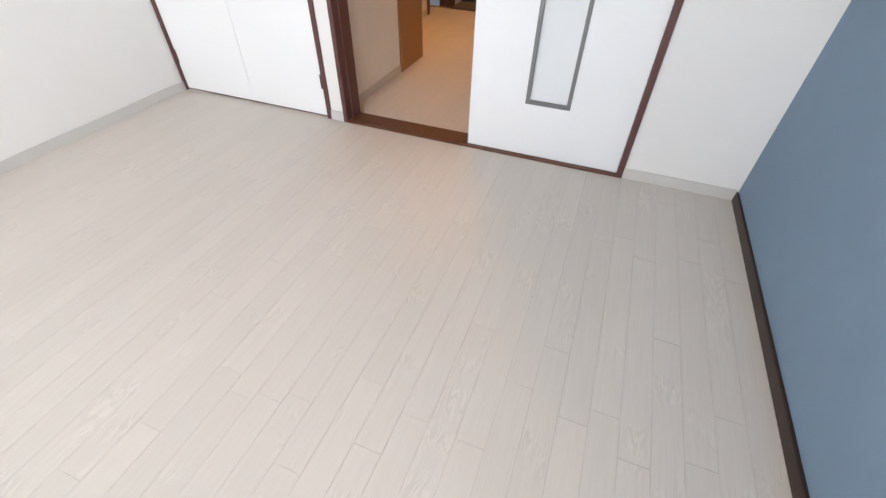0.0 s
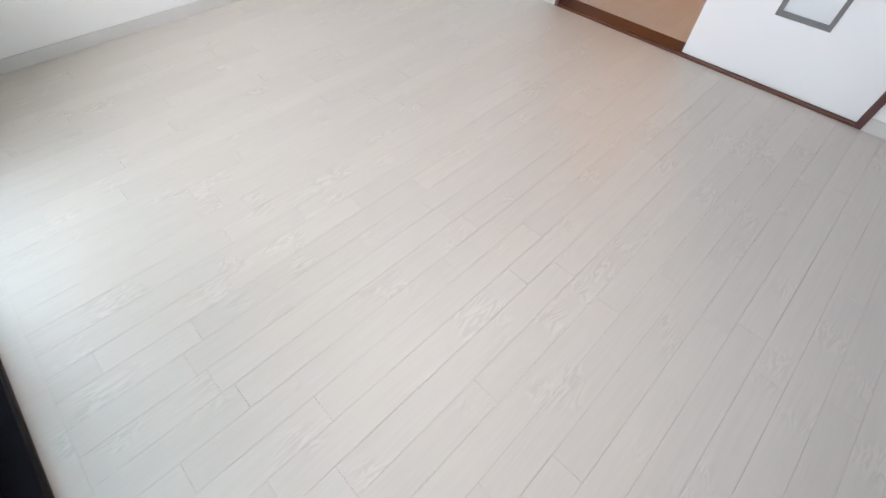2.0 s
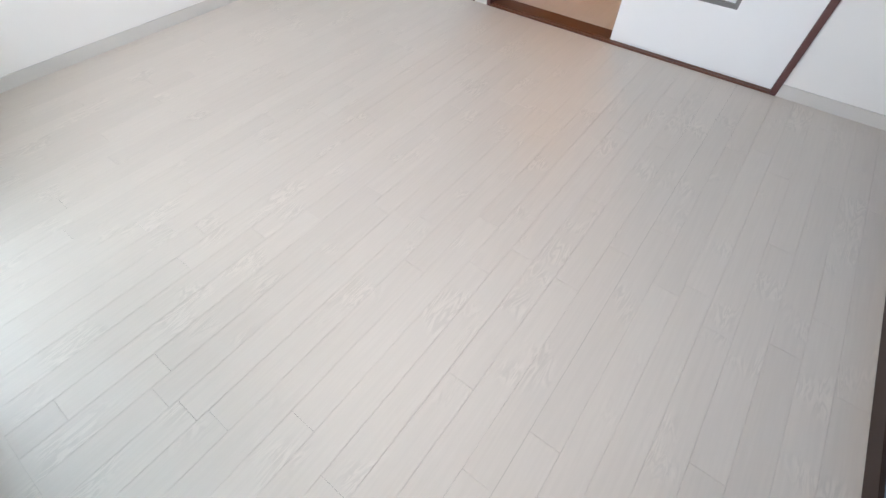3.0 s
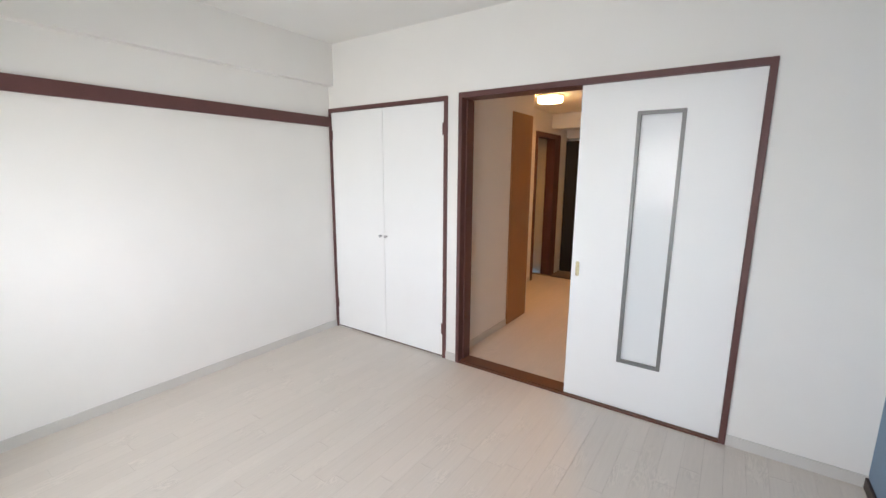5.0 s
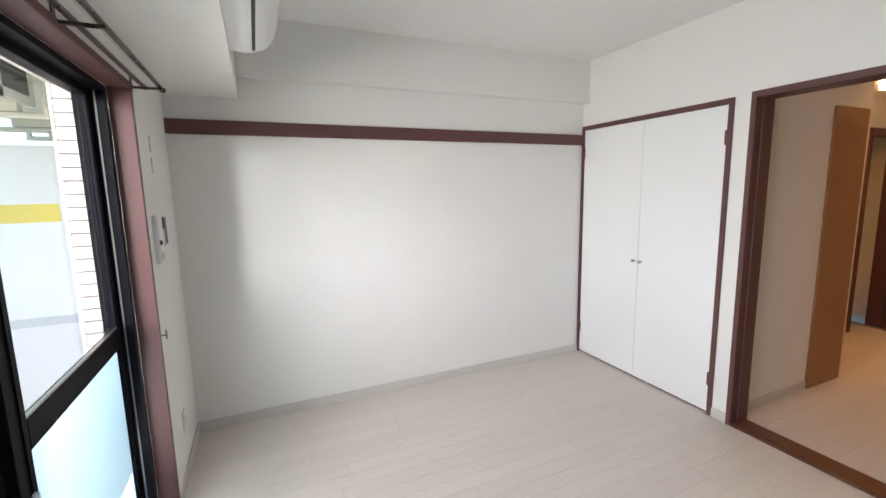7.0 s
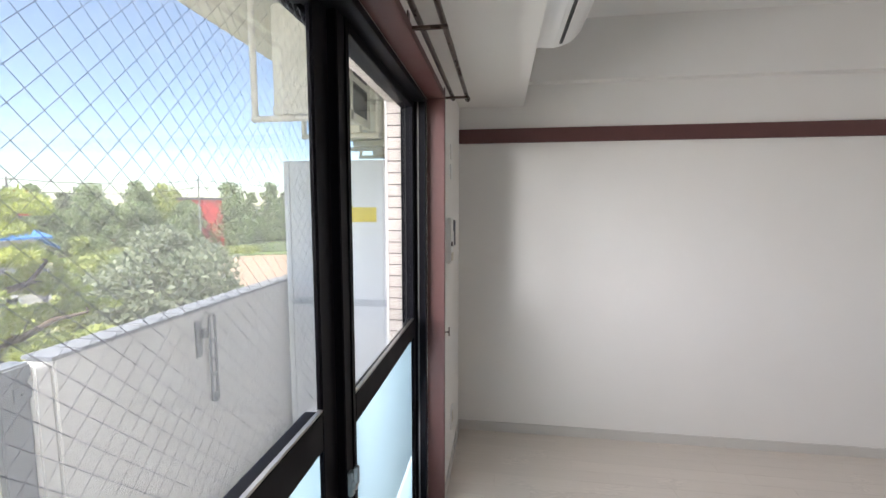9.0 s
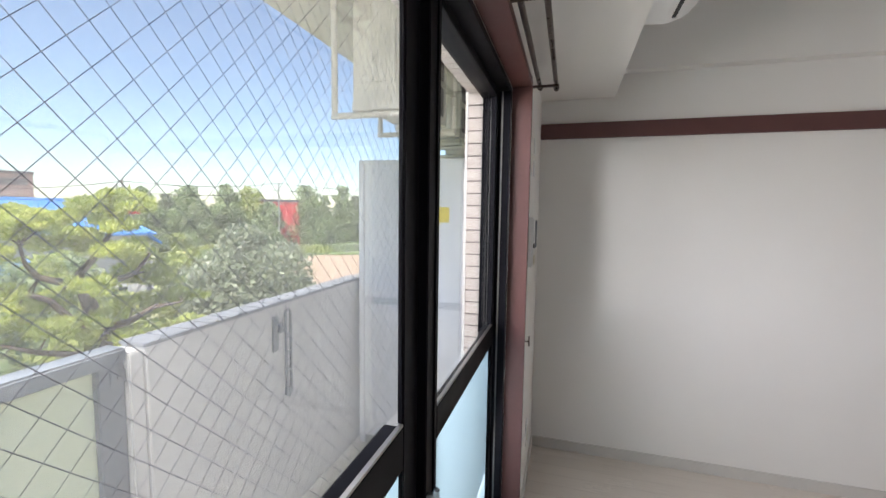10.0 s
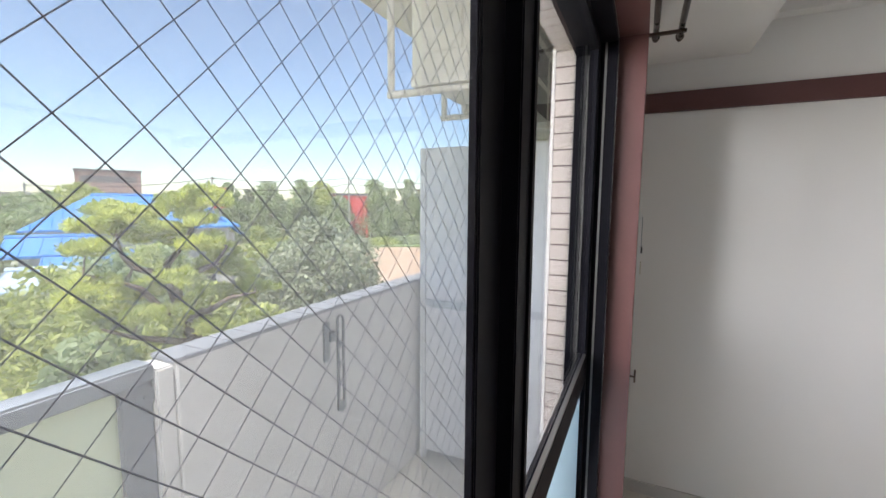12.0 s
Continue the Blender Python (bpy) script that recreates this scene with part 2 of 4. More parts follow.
BLACKDOOR = material("black_steel_door", (0.012, 0.011, 0.011), 0.4)
CONCRETE = material("painted_concrete", (0.60, 0.595, 0.585), 0.85, vary=0.07, scale=3, bump=0.8, bump_scale=60)
CAP = material("weathered_cap", (0.24, 0.255, 0.29), 0.8, vary=0.22, scale=9, bump=0.9, bump_scale=45)
GREYMETAL = material("grey_painted_aluminium", (0.16, 0.18, 0.205), 0.5, vary=0.08, scale=7)
PARTITION = material("white_flexible_board", (0.72, 0.74, 0.77), 0.7, vary=0.03, scale=3)
PARTBAND = material("grey_band", (0.50, 0.53, 0.57), 0.7)
YELLOW = material("yellow_sticker", (0.68, 0.55, 0.08), 0.5)
TILE = material("pale_beige_tile", (0.66, 0.60, 0.56), 0.35, vary=0.05, per_object=0.05, bump=0.1)
GROUT = material("grey_grout", (0.16, 0.15, 0.15), 0.9)
OUTWHITE = material("weathered_ivory_steel", (0.70, 0.68, 0.61), 0.5, vary=0.12, scale=6)
COIL = material("dark_coil", (0.06, 0.065, 0.07), 0.5)
SLAB = material("slab_soffit_paint", (0.62, 0.60, 0.55), 0.9, vary=0.08, bump=0.5, bump_scale=40)
FROST = glass_material("frosted_glass", (0.58, 0.70, 0.74), 0.25, frost=0.85)
SLITGLASS = glass_material("obscure_glass", (0.88, 0.90, 0.90), 0.2, frost=0.12)
CLEAR = glass_material("clear_glass", (0.97, 0.985, 0.98))
RAILGLASS = glass_material("cloudy_panel", (0.88, 0.87, 0.74), 0.2, frost=0.9)
WIRE = material("glass_wire", (0.16, 0.17, 0.20), 0.5)
SCREEN = screen_material()
PAPERLAMP = emit_material("lit_lamp_cover", (1.0, 0.74, 0.38), 5.0)

# ---- building helpers ----


def box(bm, x0, x1, y0, y1, z0, z1, bevel=0.0):
    v = [bm.verts.new(p) for p in ((x0, y0, z0), (x1, y0, z0), (x1, y1, z0), (x0, y1, z0), (x0, y0, z1), (x1, y0, z1), (x1, y1, z1), (x0, y1, z1))]
    fs = [bm.faces.new([v[i] for i in q]) for q in ((3, 2, 1, 0), (4, 5, 6, 7), (0, 1, 5, 4), (1, 2, 6, 5), (2, 3, 7, 6), (3, 0, 4, 7))]
    if bevel:
        es = list({e for f in fs for e in f.edges})
        bmesh.ops.bevel(bm, geom=es, offset=bevel, segments=2, affect="EDGES", clamp_overlap=True)


def tube(bm, a, b, r, n=10, r2=None):
    """A round bar from a to b."""
    a, b = Vector(a), Vector(b)
    m = Matrix.Translation((a + b) / 2) @ (b - a).to_track_quat("Z", "Y").to_matrix().to_4x4()
    bmesh.ops.create_cone(bm, cap_ends=True, segments=n, radius1=r, radius2=r if r2 is None else r2, depth=(b - a).length, matrix=m)


def prism(bm, profile, axis, a, b):
    """A profile of (u, v) pairs carried along an axis: x takes (y, z), y takes (x, z), z takes (x, y)."""
    def at(u, v, w):
        return {"x": (w, u, v), "y": (u, w, v), "z": (u, v, w)}[axis]
    p = [bm.verts.new(at(u, v, a)) for u, v in profile]
    q = [bm.verts.new(at(u, v, b)) for u, v in profile]
    n = len(p)
    bm.faces.new(p)
    bm.faces.new(q[::-1])
    for i in range(n):
        bm.faces.new((p[i], p[(i + 1) % n], q[(i + 1) % n], q[i]))
    bmesh.ops.recalc_face_normals(bm, faces=bm.faces)


def mesh_of(name, bm, mat, smooth=False):
    me = bpy.data.meshes.new(name)
    bm.to_mesh(me)
    bm.free()
    me.materials.append(mat)
    if smooth:
        for p in me.polygons:
            p.use_smooth = True
    return me


def part(name, bm, mat, parent, label="", smooth=False):
    """One mesh under a thing or under a part."""
    ob = new(name, mesh_of(name, bm, mat, smooth))
    ob.parent = parent
    return tagged(ob, label)


def boxes(name, rows, mat, parent=None, label="", bevel=0.0, **tags):
    bm = bmesh.new()
    for r in rows:
        box(bm, *r, bevel=bevel)
    if parent:
        return part(name, bm, mat, parent, label)
    return tagged(new(name, mesh_of(name, bm, mat)), label, **tags)


def thing(name, label, category, at=(0, 0, 0), group=""):
    ob = new(name)
    ob.empty_display_size = 0.1
    ob.location = at
    return tagged(ob, label, category, group)


def structure(name, rows, mat, label, category="wall", bevel=0.0):
    return boxes(name, rows, mat, None, label, bevel, category=category, kind="structure")


# ---- the room shell ----
RX, RY, RZ = 3.605, -2.985, 2.46  # east wall, south wall, ceiling
OX0, OX1, OZ = 1.345, 3.035, 1.945  # sliding door opening in the north wall
CX1, CZ = 1.235, 1.95  # closet frame
WX0, WX1, WZ = 0.730, 2.74, 1.91  # window casing


def room_shell():
    n = 0.13
    structure("wall_north", [(1.235, OX0 - 0.0, 0, n, 0, RZ), (OX1, RX + 0.1, 0, n, 0, RZ), (OX0, OX1, 0, n, OZ, RZ), (0, 1.235, 0, n, CZ, RZ)], WALLPAPER, "white papered wall with a closet and a sliding door")
    structure("wall_west", [(-0.15, 0, RY - 0.24, n + 0.6, 0, RZ)], WALLPAPER, "white papered wall with a red-brown picture rail")
    structure("wall_east", [(RX, RX + 0.1, RY - 0.24, 0, 0, RZ)], BLUE, "blue-grey papered accent wall")
    structure("wall_south", [(0, WX0, RY - 0.066, RY, 0, RZ), (0, 0.655, RY - 0.20, RY - 0.066, 0, RZ), (WX1, RX, RY - 0.20, RY, 0, RZ), (0.655, WX1, RY - 0.20, RY - 0.066, WZ, RZ), (WX0, WX1, RY - 0.066, RY, WZ, RZ)], WALLPAPER, "white papered wall around the balcony window")
    structure("beam_west", [(0, 0.066, -2.605, 0, 2.13, RZ)], WALLPAPER, "shallow white papered beam", "beam")
    structure("beam_south", [(0, RX, RY, -2.605, 2.012, RZ)], WALLPAPER, "deep white papered beam over the window", "beam")
    structure("ceiling", [(-0.15, RX + 0.1, RY - 0.24, n, RZ, RZ + 0.1)], CEILING, "white papered ceiling", "ceiling")
    t, h = 0.009, 0.06
    structure("baseboard", [(0, t, RY + t, 0, 0.0, h)], BASEWHITE, "light grey vinyl baseboard", "baseboard")
    structure("baseboard_north", [(OX1 + 0.018, RX, -t, 0, 0, h), (CX1, OX0 - 0.017, -t, 0, 0, h)], BASEWHITE, "light grey vinyl baseboard", "baseboard")
    structure("baseboard_south", [(0, WX0 - 0.02, RY, RY + t, 0, h), (WX1 + 0.02, RX - t, RY, RY + t, 0, h)], BASEWHITE, "light grey vinyl baseboard", "baseboard")
    structure("baseboard_east", [(RX - 0.012, RX, RY + t, -t, 0, 0.055)], BLACKBROWN, "black-brown baseboard under the blue wall", "baseboard", 0.002)
    structure("picture_rail", [(0, 0.022, RY, 0.0, 1.80, 1.882)], BROWN, "red-brown painted picture rail", "trim", 0.002)
    # outer layers of the house so that no light leaks
    structure("wall_outer", [(-0.15, 0.655, RY - 0.235, RY - 0.20, -0.2, 2.56), (2.68, RX + 0.1, RY - 0.262, RY - 0.20, -0.2, 2.56), (0.78, 2.68, RY - 0.235, RY - 0.20, WZ - 0.015, 2.56)], CONCRETE, "pale rendered outer wall")


def closet():
    c = thing("closet", "white two-door built-in closet with a red-brown frame", "closet")
    f = 0.03
    boxes("frame", [(0.0, f * 0.7, -0.012, 0.06, 0, CZ - f), (CX1 - f, CX1, -0.012, 0.06, 0, CZ - f), (0.0, CX1, -0.012, 0.06, CZ - f, CZ), (0.0, CX1, 0.012, 0.06, 0, 0.008)], BROWN, c, "red-brown painted frame", 0.002)
    boxes("body", [(0.0, CX1, 0.0, 0.65, -0.05, -0.0005), (0.001, 0.02, 0.06, 0.65, 0, CZ), (CX1 - 0.02, CX1, 0.06, 0.65, 0, CZ), (0.02, CX1 - 0.02, 0.63, 0.65, 0, CZ), (0.02, CX1 - 0.02, 0.06, 0.63, CZ - 0.02, CZ)], DOORWHITE, c)
    mid = 0.612
    for x0, x1, k in ((f * 0.7 + 0.003, mid - 0.0015, mid - 0.03), (mid + 0.0015, CX1 - f - 0.003, mid + 0.03)):
        d = boxes("door", [(x0, x1, 0.001, 0.022, 0.014, CZ - f - 0.003)], DOORWHITE, c, "white flush closet door", 0.0015)
        bm = bmesh.new()
        tube(bm, (k, 0.002, 0.905), (k, -0.014, 0.905), 0.006, 12)
        tube(bm, (k, -0.013, 0.905), (k, -0.026, 0.905), 0.010, 16, 0.012)
        part("knob", bm, STEEL, d, "small round metal knob", True)
    for x, s in ((f * 0.7, 1), (CX1 - f, -1)):
        for z in (0.235, 1.73):
            bm = bmesh.new()
            box(bm, min(x, x + s * 0.014), max(x, x + s * 0.014), -0.006, 0.0, z - 0.042, z + 0.042)
            tube(bm, (x, -0.007, z - 0.042), (x, -0.007, z + 0.042), 0.005)
            part("hinge", bm, BROWN, c, "red-brown painted hinge")


def sliding_door():
    fr = thing("door_frame", "red-brown frame around the sliding door opening", "door frame")
    tagged(fr, kind="structure")
    boxes("side_jamb", [(OX0 - 0.017, OX0 + 0.012, -0.014, 0.14, 0, OZ + 0.015)], BROWN, fr, bevel=0.002)
    boxes("inner_jamb", [(OX0 + 0.012, OX0 + 0.020, 0.045, 0.14, 0, OZ - 0.022)], BROWN, fr, bevel=0.001)
    boxes("side_jamb", [(OX1 - 0.012, OX1 + 0.018, -0.014, 0.14, 0, OZ + 0.015)], BROWN, fr, bevel=0.002)
    boxes("head_jamb", [(OX0 + 0.012, OX1 - 0.012, -0.014, 0.14, OZ - 0.02, OZ + 0.015)], BROWN, fr, bevel=0.002)
    boxes("sill", [(OX0 + 0.012, OX1 - 0.012, -0.012, 0.004, 0, 0.012), (OX0 + 0.012, OX1 - 0.012, 0.004, 0.012, 0, 0.006), (OX0 + 0.012, OX1 - 0.012, 0.012, 0.13, 0, 0.013)], DARKBROWN, fr, "dark brown wooden sill with a groove")
    d = thing("sliding_door", "white half-open sliding door with a tall narrow obscured glass slit", "door")
    x0, x1, y0, y1, z1 = 2.163, 3.021, 0.014, 0.044, 1.926
    gx0, gx1, gz0, gz1 = 2.470, 2.705, 0.310, 1.762
    boxes("panel", [(x0, gx0, y0, y1, 0.014, z1), (gx1, x1, y0, y1, 0.014, z1), (gx0, gx1, y0, y1, 0.014, gz0), (gx0, gx1, y0, y1, gz1, z1)], DOORWHITE, d, "smooth white door panel")
    b = 0.020
    bm = bmesh.new()
    for r in ((gx0, gx0 + b, gz0, gz1), (gx1 - b, gx1, gz0, gz1), (gx0 + b, gx1 - b, gz0, gz0 + b), (gx0 + b, gx1 - b, gz1 - b, gz1)):
        box(bm, r[0], r[1], y0 - 0.006, y1 + 0.006, r[2], r[3], 0.0015)
    part("glass_bead", bm, GREYFRAME, d, "grey metal bead")
    boxes("pane", [(gx0 + b, gx1 - b, 0.026, 0.032, gz0 + b, gz1 - b)], SLITGLASS, d, "obscured glass")
    # recessed pull: an oval rim with a sunk plate
    bm = bmesh.new()
    ring = [(0.011 * math.cos(a) * 1.0, 0.011 * math.sin(a)) for a in [math.pi * i / 8 for i in range(17)]]
    prof = [(2.200 + u, 0.885 + v) for u, v in ring[:9]] + [(2.200 + u, 0.812 + v) for u, v in ring[8:]]
    prism(bm, prof, "y", y0 - 0.003, y0)
    part("pull_rim", bm, PEWTER, d, "aged brass recessed pull")
    prof = [(2.200 + u * 0.6, 0.885 + v * 0.6) for u, v in ring[:9]] + [(2.200 + u * 0.6, 0.812 + v * 0.6) for u, v in ring[8:]]
    bm = bmesh.new()
    prism(bm, prof, "y", y0 - 0.0042, y0 - 0.003)
    part("pull_cup", bm, PEWTER, d, "worn hollow of the pull")


def hall():
    structure("hall_wall_west", [(1.16, 1.28, 0.13, 1.40, 0, 2.3)], WALLPAPER, "white papered corridor wall")
    structure("hall_wall_recess", [(0.68, 0.80, 1.28, 2.66, 0, 2.3), (0.68, 0.80, 3.30, 3.9, -0.2, 2.3), (0.68, 0.80, 2.66, 3.30, 1.93, 2.3), (0.80, 1.16, 1.28, 1.40, 0, 2.3)], WALLPAPER, "papered wall of the entrance corridor")
    structure("hall_wall_east", [(2.62, 2.74, 0.13, 3.9, -0.2, 2.3)], WALLPAPER, "papered corridor wall")
    structure("hall_wall_end", [(0.68, 0.80, 3.78, 3.9, -0.2, 2.3), (1.70, 2.74, 3.78, 3.9, -0.2, 2.3), (0.80, 1.70, 3.78, 3.9, 1.92, 2.3)], WALLPAPER, "papered wall around the entrance door")
    structure("hall_wall_return", [(2.74, 3.25, 0.135, 0.22, -0.2, 2.3)], WALLPAPER, "plain wall that closes the slot behind the door")
    structure("hall_beam", [(0.80, 2.62, 3.16, 3.45, 2.01, 2.2)], WALLPAPER, "papered beam before the entrance", "beam")
    structure("hall_wall_back", [(-0.02, 2.74, 3.9, 4.0, -0.2, 2.3)], WALLPAPER, "plain wall that closes the corridor")
    structure("hall_ceiling", [(0.0, 2.74, 0.13, 3.9, 2.2, 2.3)], CEILING, "papered corridor ceiling", "ceiling")
    structure("hall_baseboard", [(1.28, 1.288, 0.13, 0.93, 0, 0.06), (0.80, 0.808, 1.41, 2.61, 0, 0.06)], BASEWHITE, "light grey baseboard", "baseboard")
    d = thing("bathroom_door", "closed tan flush door in the corridor wall", "door")
    boxes("panel", [(1.281, 1.296, 0.93, 1.35, 0.002, 1.95)], TAN, d, bevel=0.002)
    r = thing("toilet_doorway", "open doorway with a dark red-brown frame", "door frame")
    boxes("jamb", [(0.69, 0.812, 2.62, 2.68, 0, 1.94)], BROWN, r)
    boxes("jamb", [(0.69, 0.812, 3.28, 3.50, -0.1, 1.94)], BROWN, r)
    boxes("head", [(0.69, 0.812, 2.68, 3.28, 1.88, 1.94)], BROWN, r)
    structure("recess_wall", [(-0.02, 0.1, 2.2, 3.9, 0, 2.2), (0.1, 0.68, 3.36, 3.46, 0, 2.2), (0.1, 0.68, 2.2, 2.3, 0, 2.2)], WALLPAPER, "papered wall of the small room")
    e = thing("entrance_door", "black steel entrance door with a small white label", "door")
    boxes("leaf", [(0.802, 1.69, 3.77, 3.81, -0.08, 1.88)], BLACKDOOR, e)
    boxes("label_plate", [(1.00, 1.03, 3.766, 3.77, 1.77, 1.785)], ACWHITE, e, "small white label")
    structure("entrance_floor", [(0.8, 2.62, 3.08, 3.9, -0.12, -0.08)], GAP, "dark tiled entrance floor one step down", "floor")
    structure("entrance_step", [(0.93, 2.62, 3.0, 3.05, -0.1, 0.004)], BLACKBROWN, "dark edge of the entrance step", "step")
    s = thing("switch_plate", "ivory light switch plate on the corridor wall", "light switch")
    boxes("plate", [(1.28, 1.287, 0.18, 0.25, 1.20, 1.32)], SWITCH, s, bevel=0.002)
    boxes("rocker", [(1.287, 1.290, 0.20, 0.23, 1.235, 1.285)], ACWHITE, s, bevel=0.001)
    o = thing("switch_box", "ivory switch plate in the small room", "light switch")
    boxes("plate", [(0.1, 0.108, 2.8, 2.92, 1.25, 1.37)], SWITCH, o)
    l = thing("ceiling_lamp", "lit round warm white ceiling lamp in the corridor", "ceiling lamp")
    bm = bmesh.new()
    tube(bm, (1.28, 1.80, 2.2), (1.28, 1.80, 2.185), 0.135, 32)
    part("base", bm, ACWHITE, l, "white lamp base")
    bm = bmesh.new()
    tube(bm, (1.28, 1.80, 2.185), (1.28, 1.80, 2.15), 0.125, 32)
    tube(bm, (1.28, 1.80, 2.15), (1.28, 1.80, 2.135), 0.100, 32, 0.125)
    part("cover", bm, PAPERLAMP, l, "glowing opal cover")


def curtain_rail():
    r = thing("curtain_rail", "dark bronze double curtain rail over the window", "curtain rail")
    for y, z, k in ((-2.955, 1.922, "rear"), (-2.888, 1.915, "front")):
        bm = bmesh.new()
        tube(bm, (0.60, y, z), (2.86, y, z), 0.0085, 14)
        part("rod", bm, RODMAT, r, "dark bronze rod", True)
        for a, b in (((0.60, y, z), (0.575, y, z)), ((2.86, y, z), (2.885, y, z))):
            bm = bmesh.new()
            tube(bm, a, b, 0.012, 14, 0.008)
            part("finial", bm, RODMAT, r, "small end cap", True)
    for x in (0.685, 1.42, 2.15, 2.78):
        bm = bmesh.new()
        box(bm, x - 0.006, x + 0.006, RY, -2.875, 1.897, 1.906, 0.001)
        box(bm, x - 0.012, x + 0.012, RY, RY + 0.004, 1.885, 1.945, 0.001)
        part("bracket", bm, RODMAT, r, "dark bracket")


def window():
    c = thing("window_casing", "red-brown painted window casing", "window frame")
    tagged(c, kind="structure")
    t = 0.027
    y0, y1 = RY - 0.066, RY + 0.012
    boxes("side_casing", [(WX0, WX0 + t, y0, y1, 0, WZ)], BROWN, c, bevel=0.002)
    boxes("side_casing", [(WX1 - t, WX1, y0, y1, 0, WZ)], BROWN, c, bevel=0.002)
    boxes("head_casing", [(WX0 + t, WX1 - t, y0, y1, WZ - t, WZ)], BROWN, c, bevel=0.002)
    boxes("sill_board", [(WX0 + t, WX1 - t, RY - 0.066, RY, -0.0045, 0.0)], OAK, c, "pale oak board under the window")
    w = thing("balcony_window", "black aluminium sliding balcony window, closed, with frosted lower panes", "window")
    X0, X1, Z0, Z1 = WX0 + t, WX1 - t, 0.012, WZ - t
    f = 0.022
    ya, yb = RY - 0.066, RY - 0.194
    boxes("outer_frame", [(X0, X0 + 0.040, RY - 0.138, ya, Z0, Z1), (0.672, 0.704, yb, RY - 0.138, Z0, Z1), (X1 - f, X1, yb, ya, Z0, Z1), (X0 + 0.040, X1 - f, yb, ya, Z1 - f, Z1), (X0 + 0.040, X1 - f, yb, ya, Z0, Z0 + f), (0.704, X0 + 0.040, yb, RY - 0.138, Z1 - f, Z1), (0.704, X0 + 0.040, yb, RY - 0.138, Z0, Z0 + f)], BLACKALU, w, bevel=0.001)
    boxes("track_rib", [(0.704, 0.708, RY - 0.160, RY - 0.154, Z0 + f, Z1 - f), (X0 + 0.036, X0 + 0.042, RY - 0.100, RY - 0.094, Z0 + f, Z1 - f)], GREYFRAME, w, "thin metal rib along the jamb")

    def sash(xa, xb, yf, ybk, yg, sl, sr, rail0, rail1, thin=0.0):
        zt, zb = Z1 - f, Z0 + f
        s = boxes("sash", [(xa, xa + sl, yf - thin if thin else ybk, yf, zb, zt), (xb - sr, xb, ybk, yf, zb, zt), (xa + sl, xb - sr, ybk, yf, zt - 0.026, zt), (xa + sl, xb - sr, ybk, yf, zb, zb + 0.07), (xa + sl, xb - sr, ybk, yf, rail0, rail1)], BLACKALU, w, "black aluminium sash", 0.002)
        x0, x1 = xa + sl, xb - sr
        boxes("rail_bead", [(x0, x1, yf - 0.010, yf - 0.001, rail1, rail1 + 0.006)], STEEL, s, "bare metal bead along the rail")
        boxes("glazing_bead", [(x0, x1, yg + 0.003, yg + 0.008, rail0 - 0.008, rail0), (x0, x0 + 0.003, yf - 0.012, yf - 0.004, rail1 + 0.007, zt - 0.026), (x1 - 0.005, x1, yg + 0.003, yg + 0.008, rail1 + 0.007, zt - 0.026)], BLACKALU, s, "black glazing bead")
        x0 -= sl * 0.9 if thin else 0
        g = boxes("clear_pane", [(x0, x1, yg - 0.002, yg + 0.002, rail1 + 0.003, zt - 0.026)], CLEAR, s, "clear glass")
        g.visible_shadow = False
        boxes("frosted_pane", [(x0, x1, yg - 0.002, yg + 0.002, zb + 0.07, rail0 - 0.003)], FROST, s, "frosted glass")
        return s, (x0, x1, yg, rail1 + 0.003, zt - 0.026)

    mid0 = 1.652
    s1, _ = sash(X0 + 0.041, mid0 - 0.002, RY - 0.112, RY - 0.136, RY - 0.127, 0.030, 0.078, 0.855, 0.935)
    s2, g = sash(mid0, X1 - f * 0.5, RY - 0.133, RY - 0.176, RY - 0.170, 0.078, 0.045, 0.872, 0.962, 0.012)
    boxes("meeting_lip", [(1.598, 1.604, RY - 0.112, RY - 0.108, Z0 + f, Z1 - f)], BLACKALU, s1, "raised lip on the meeting stile")
    # crossed wires cast in the east pane
    bm = bmesh.new()
    gx0, gx1, gy, gz0, gz1 = g
    dz, slope = 0.0325, 1.05
    y = gy
    for sgn in (1, -1):
        span = slope * (gx1 - gx0)
        k0 = int((gz0 - 2 * span - 3) / dz) - 1
        for k in range(k0, int((gz1 + span + 3) / dz) + 2):
            z0 = k * dz + sgn * slope * gx0 + (0.0062 if sgn > 0 else 0.0260)
            a = gx0 + (gz0 - z0) / (sgn * slope)
            b = gx0 + (gz1 - z0) / (sgn * slope)
            lo, hi = max(gx0, min(a, b)), min(gx1, max(a, b))
            if hi - lo < 0.004:
                continue
            p = Vector((lo, y, z0 + sgn * slope * (lo - gx0)))
            q = Vector((hi, y, z0 + sgn * slope * (hi - gx0)))
            tube(bm, p, q, 0.0004 if sgn > 0 else 0.0003, 4)
    ob = part("wire_grid", bm, WIRE, s2, "diamond wire cast in the glass")
    tagged(ob, kind="stuff")
    # crescent lock on the meeting stile
    bm = bmesh.new()
    box(bm, 1.628, 1.648, RY - 0.112, RY - 0.098, 0.70, 0.765, 0.003)
    tube(bm, (1.638, RY - 0.098, 0.73), (1.638, RY - 0.090, 0.73), 0.012, 16)
    box(bm, 1.631, 1.645, RY - 0.096, RY - 0.084, 0.735, 0.78, 0.003)
    part("crescent_lock", bm, STEEL, s1, "dull metal crescent lock")
    # insect screen on the outer track
    sc = thing("insect_screen", "grey insect screen outside the window", "insect screen")
    ys = RY - 0.186
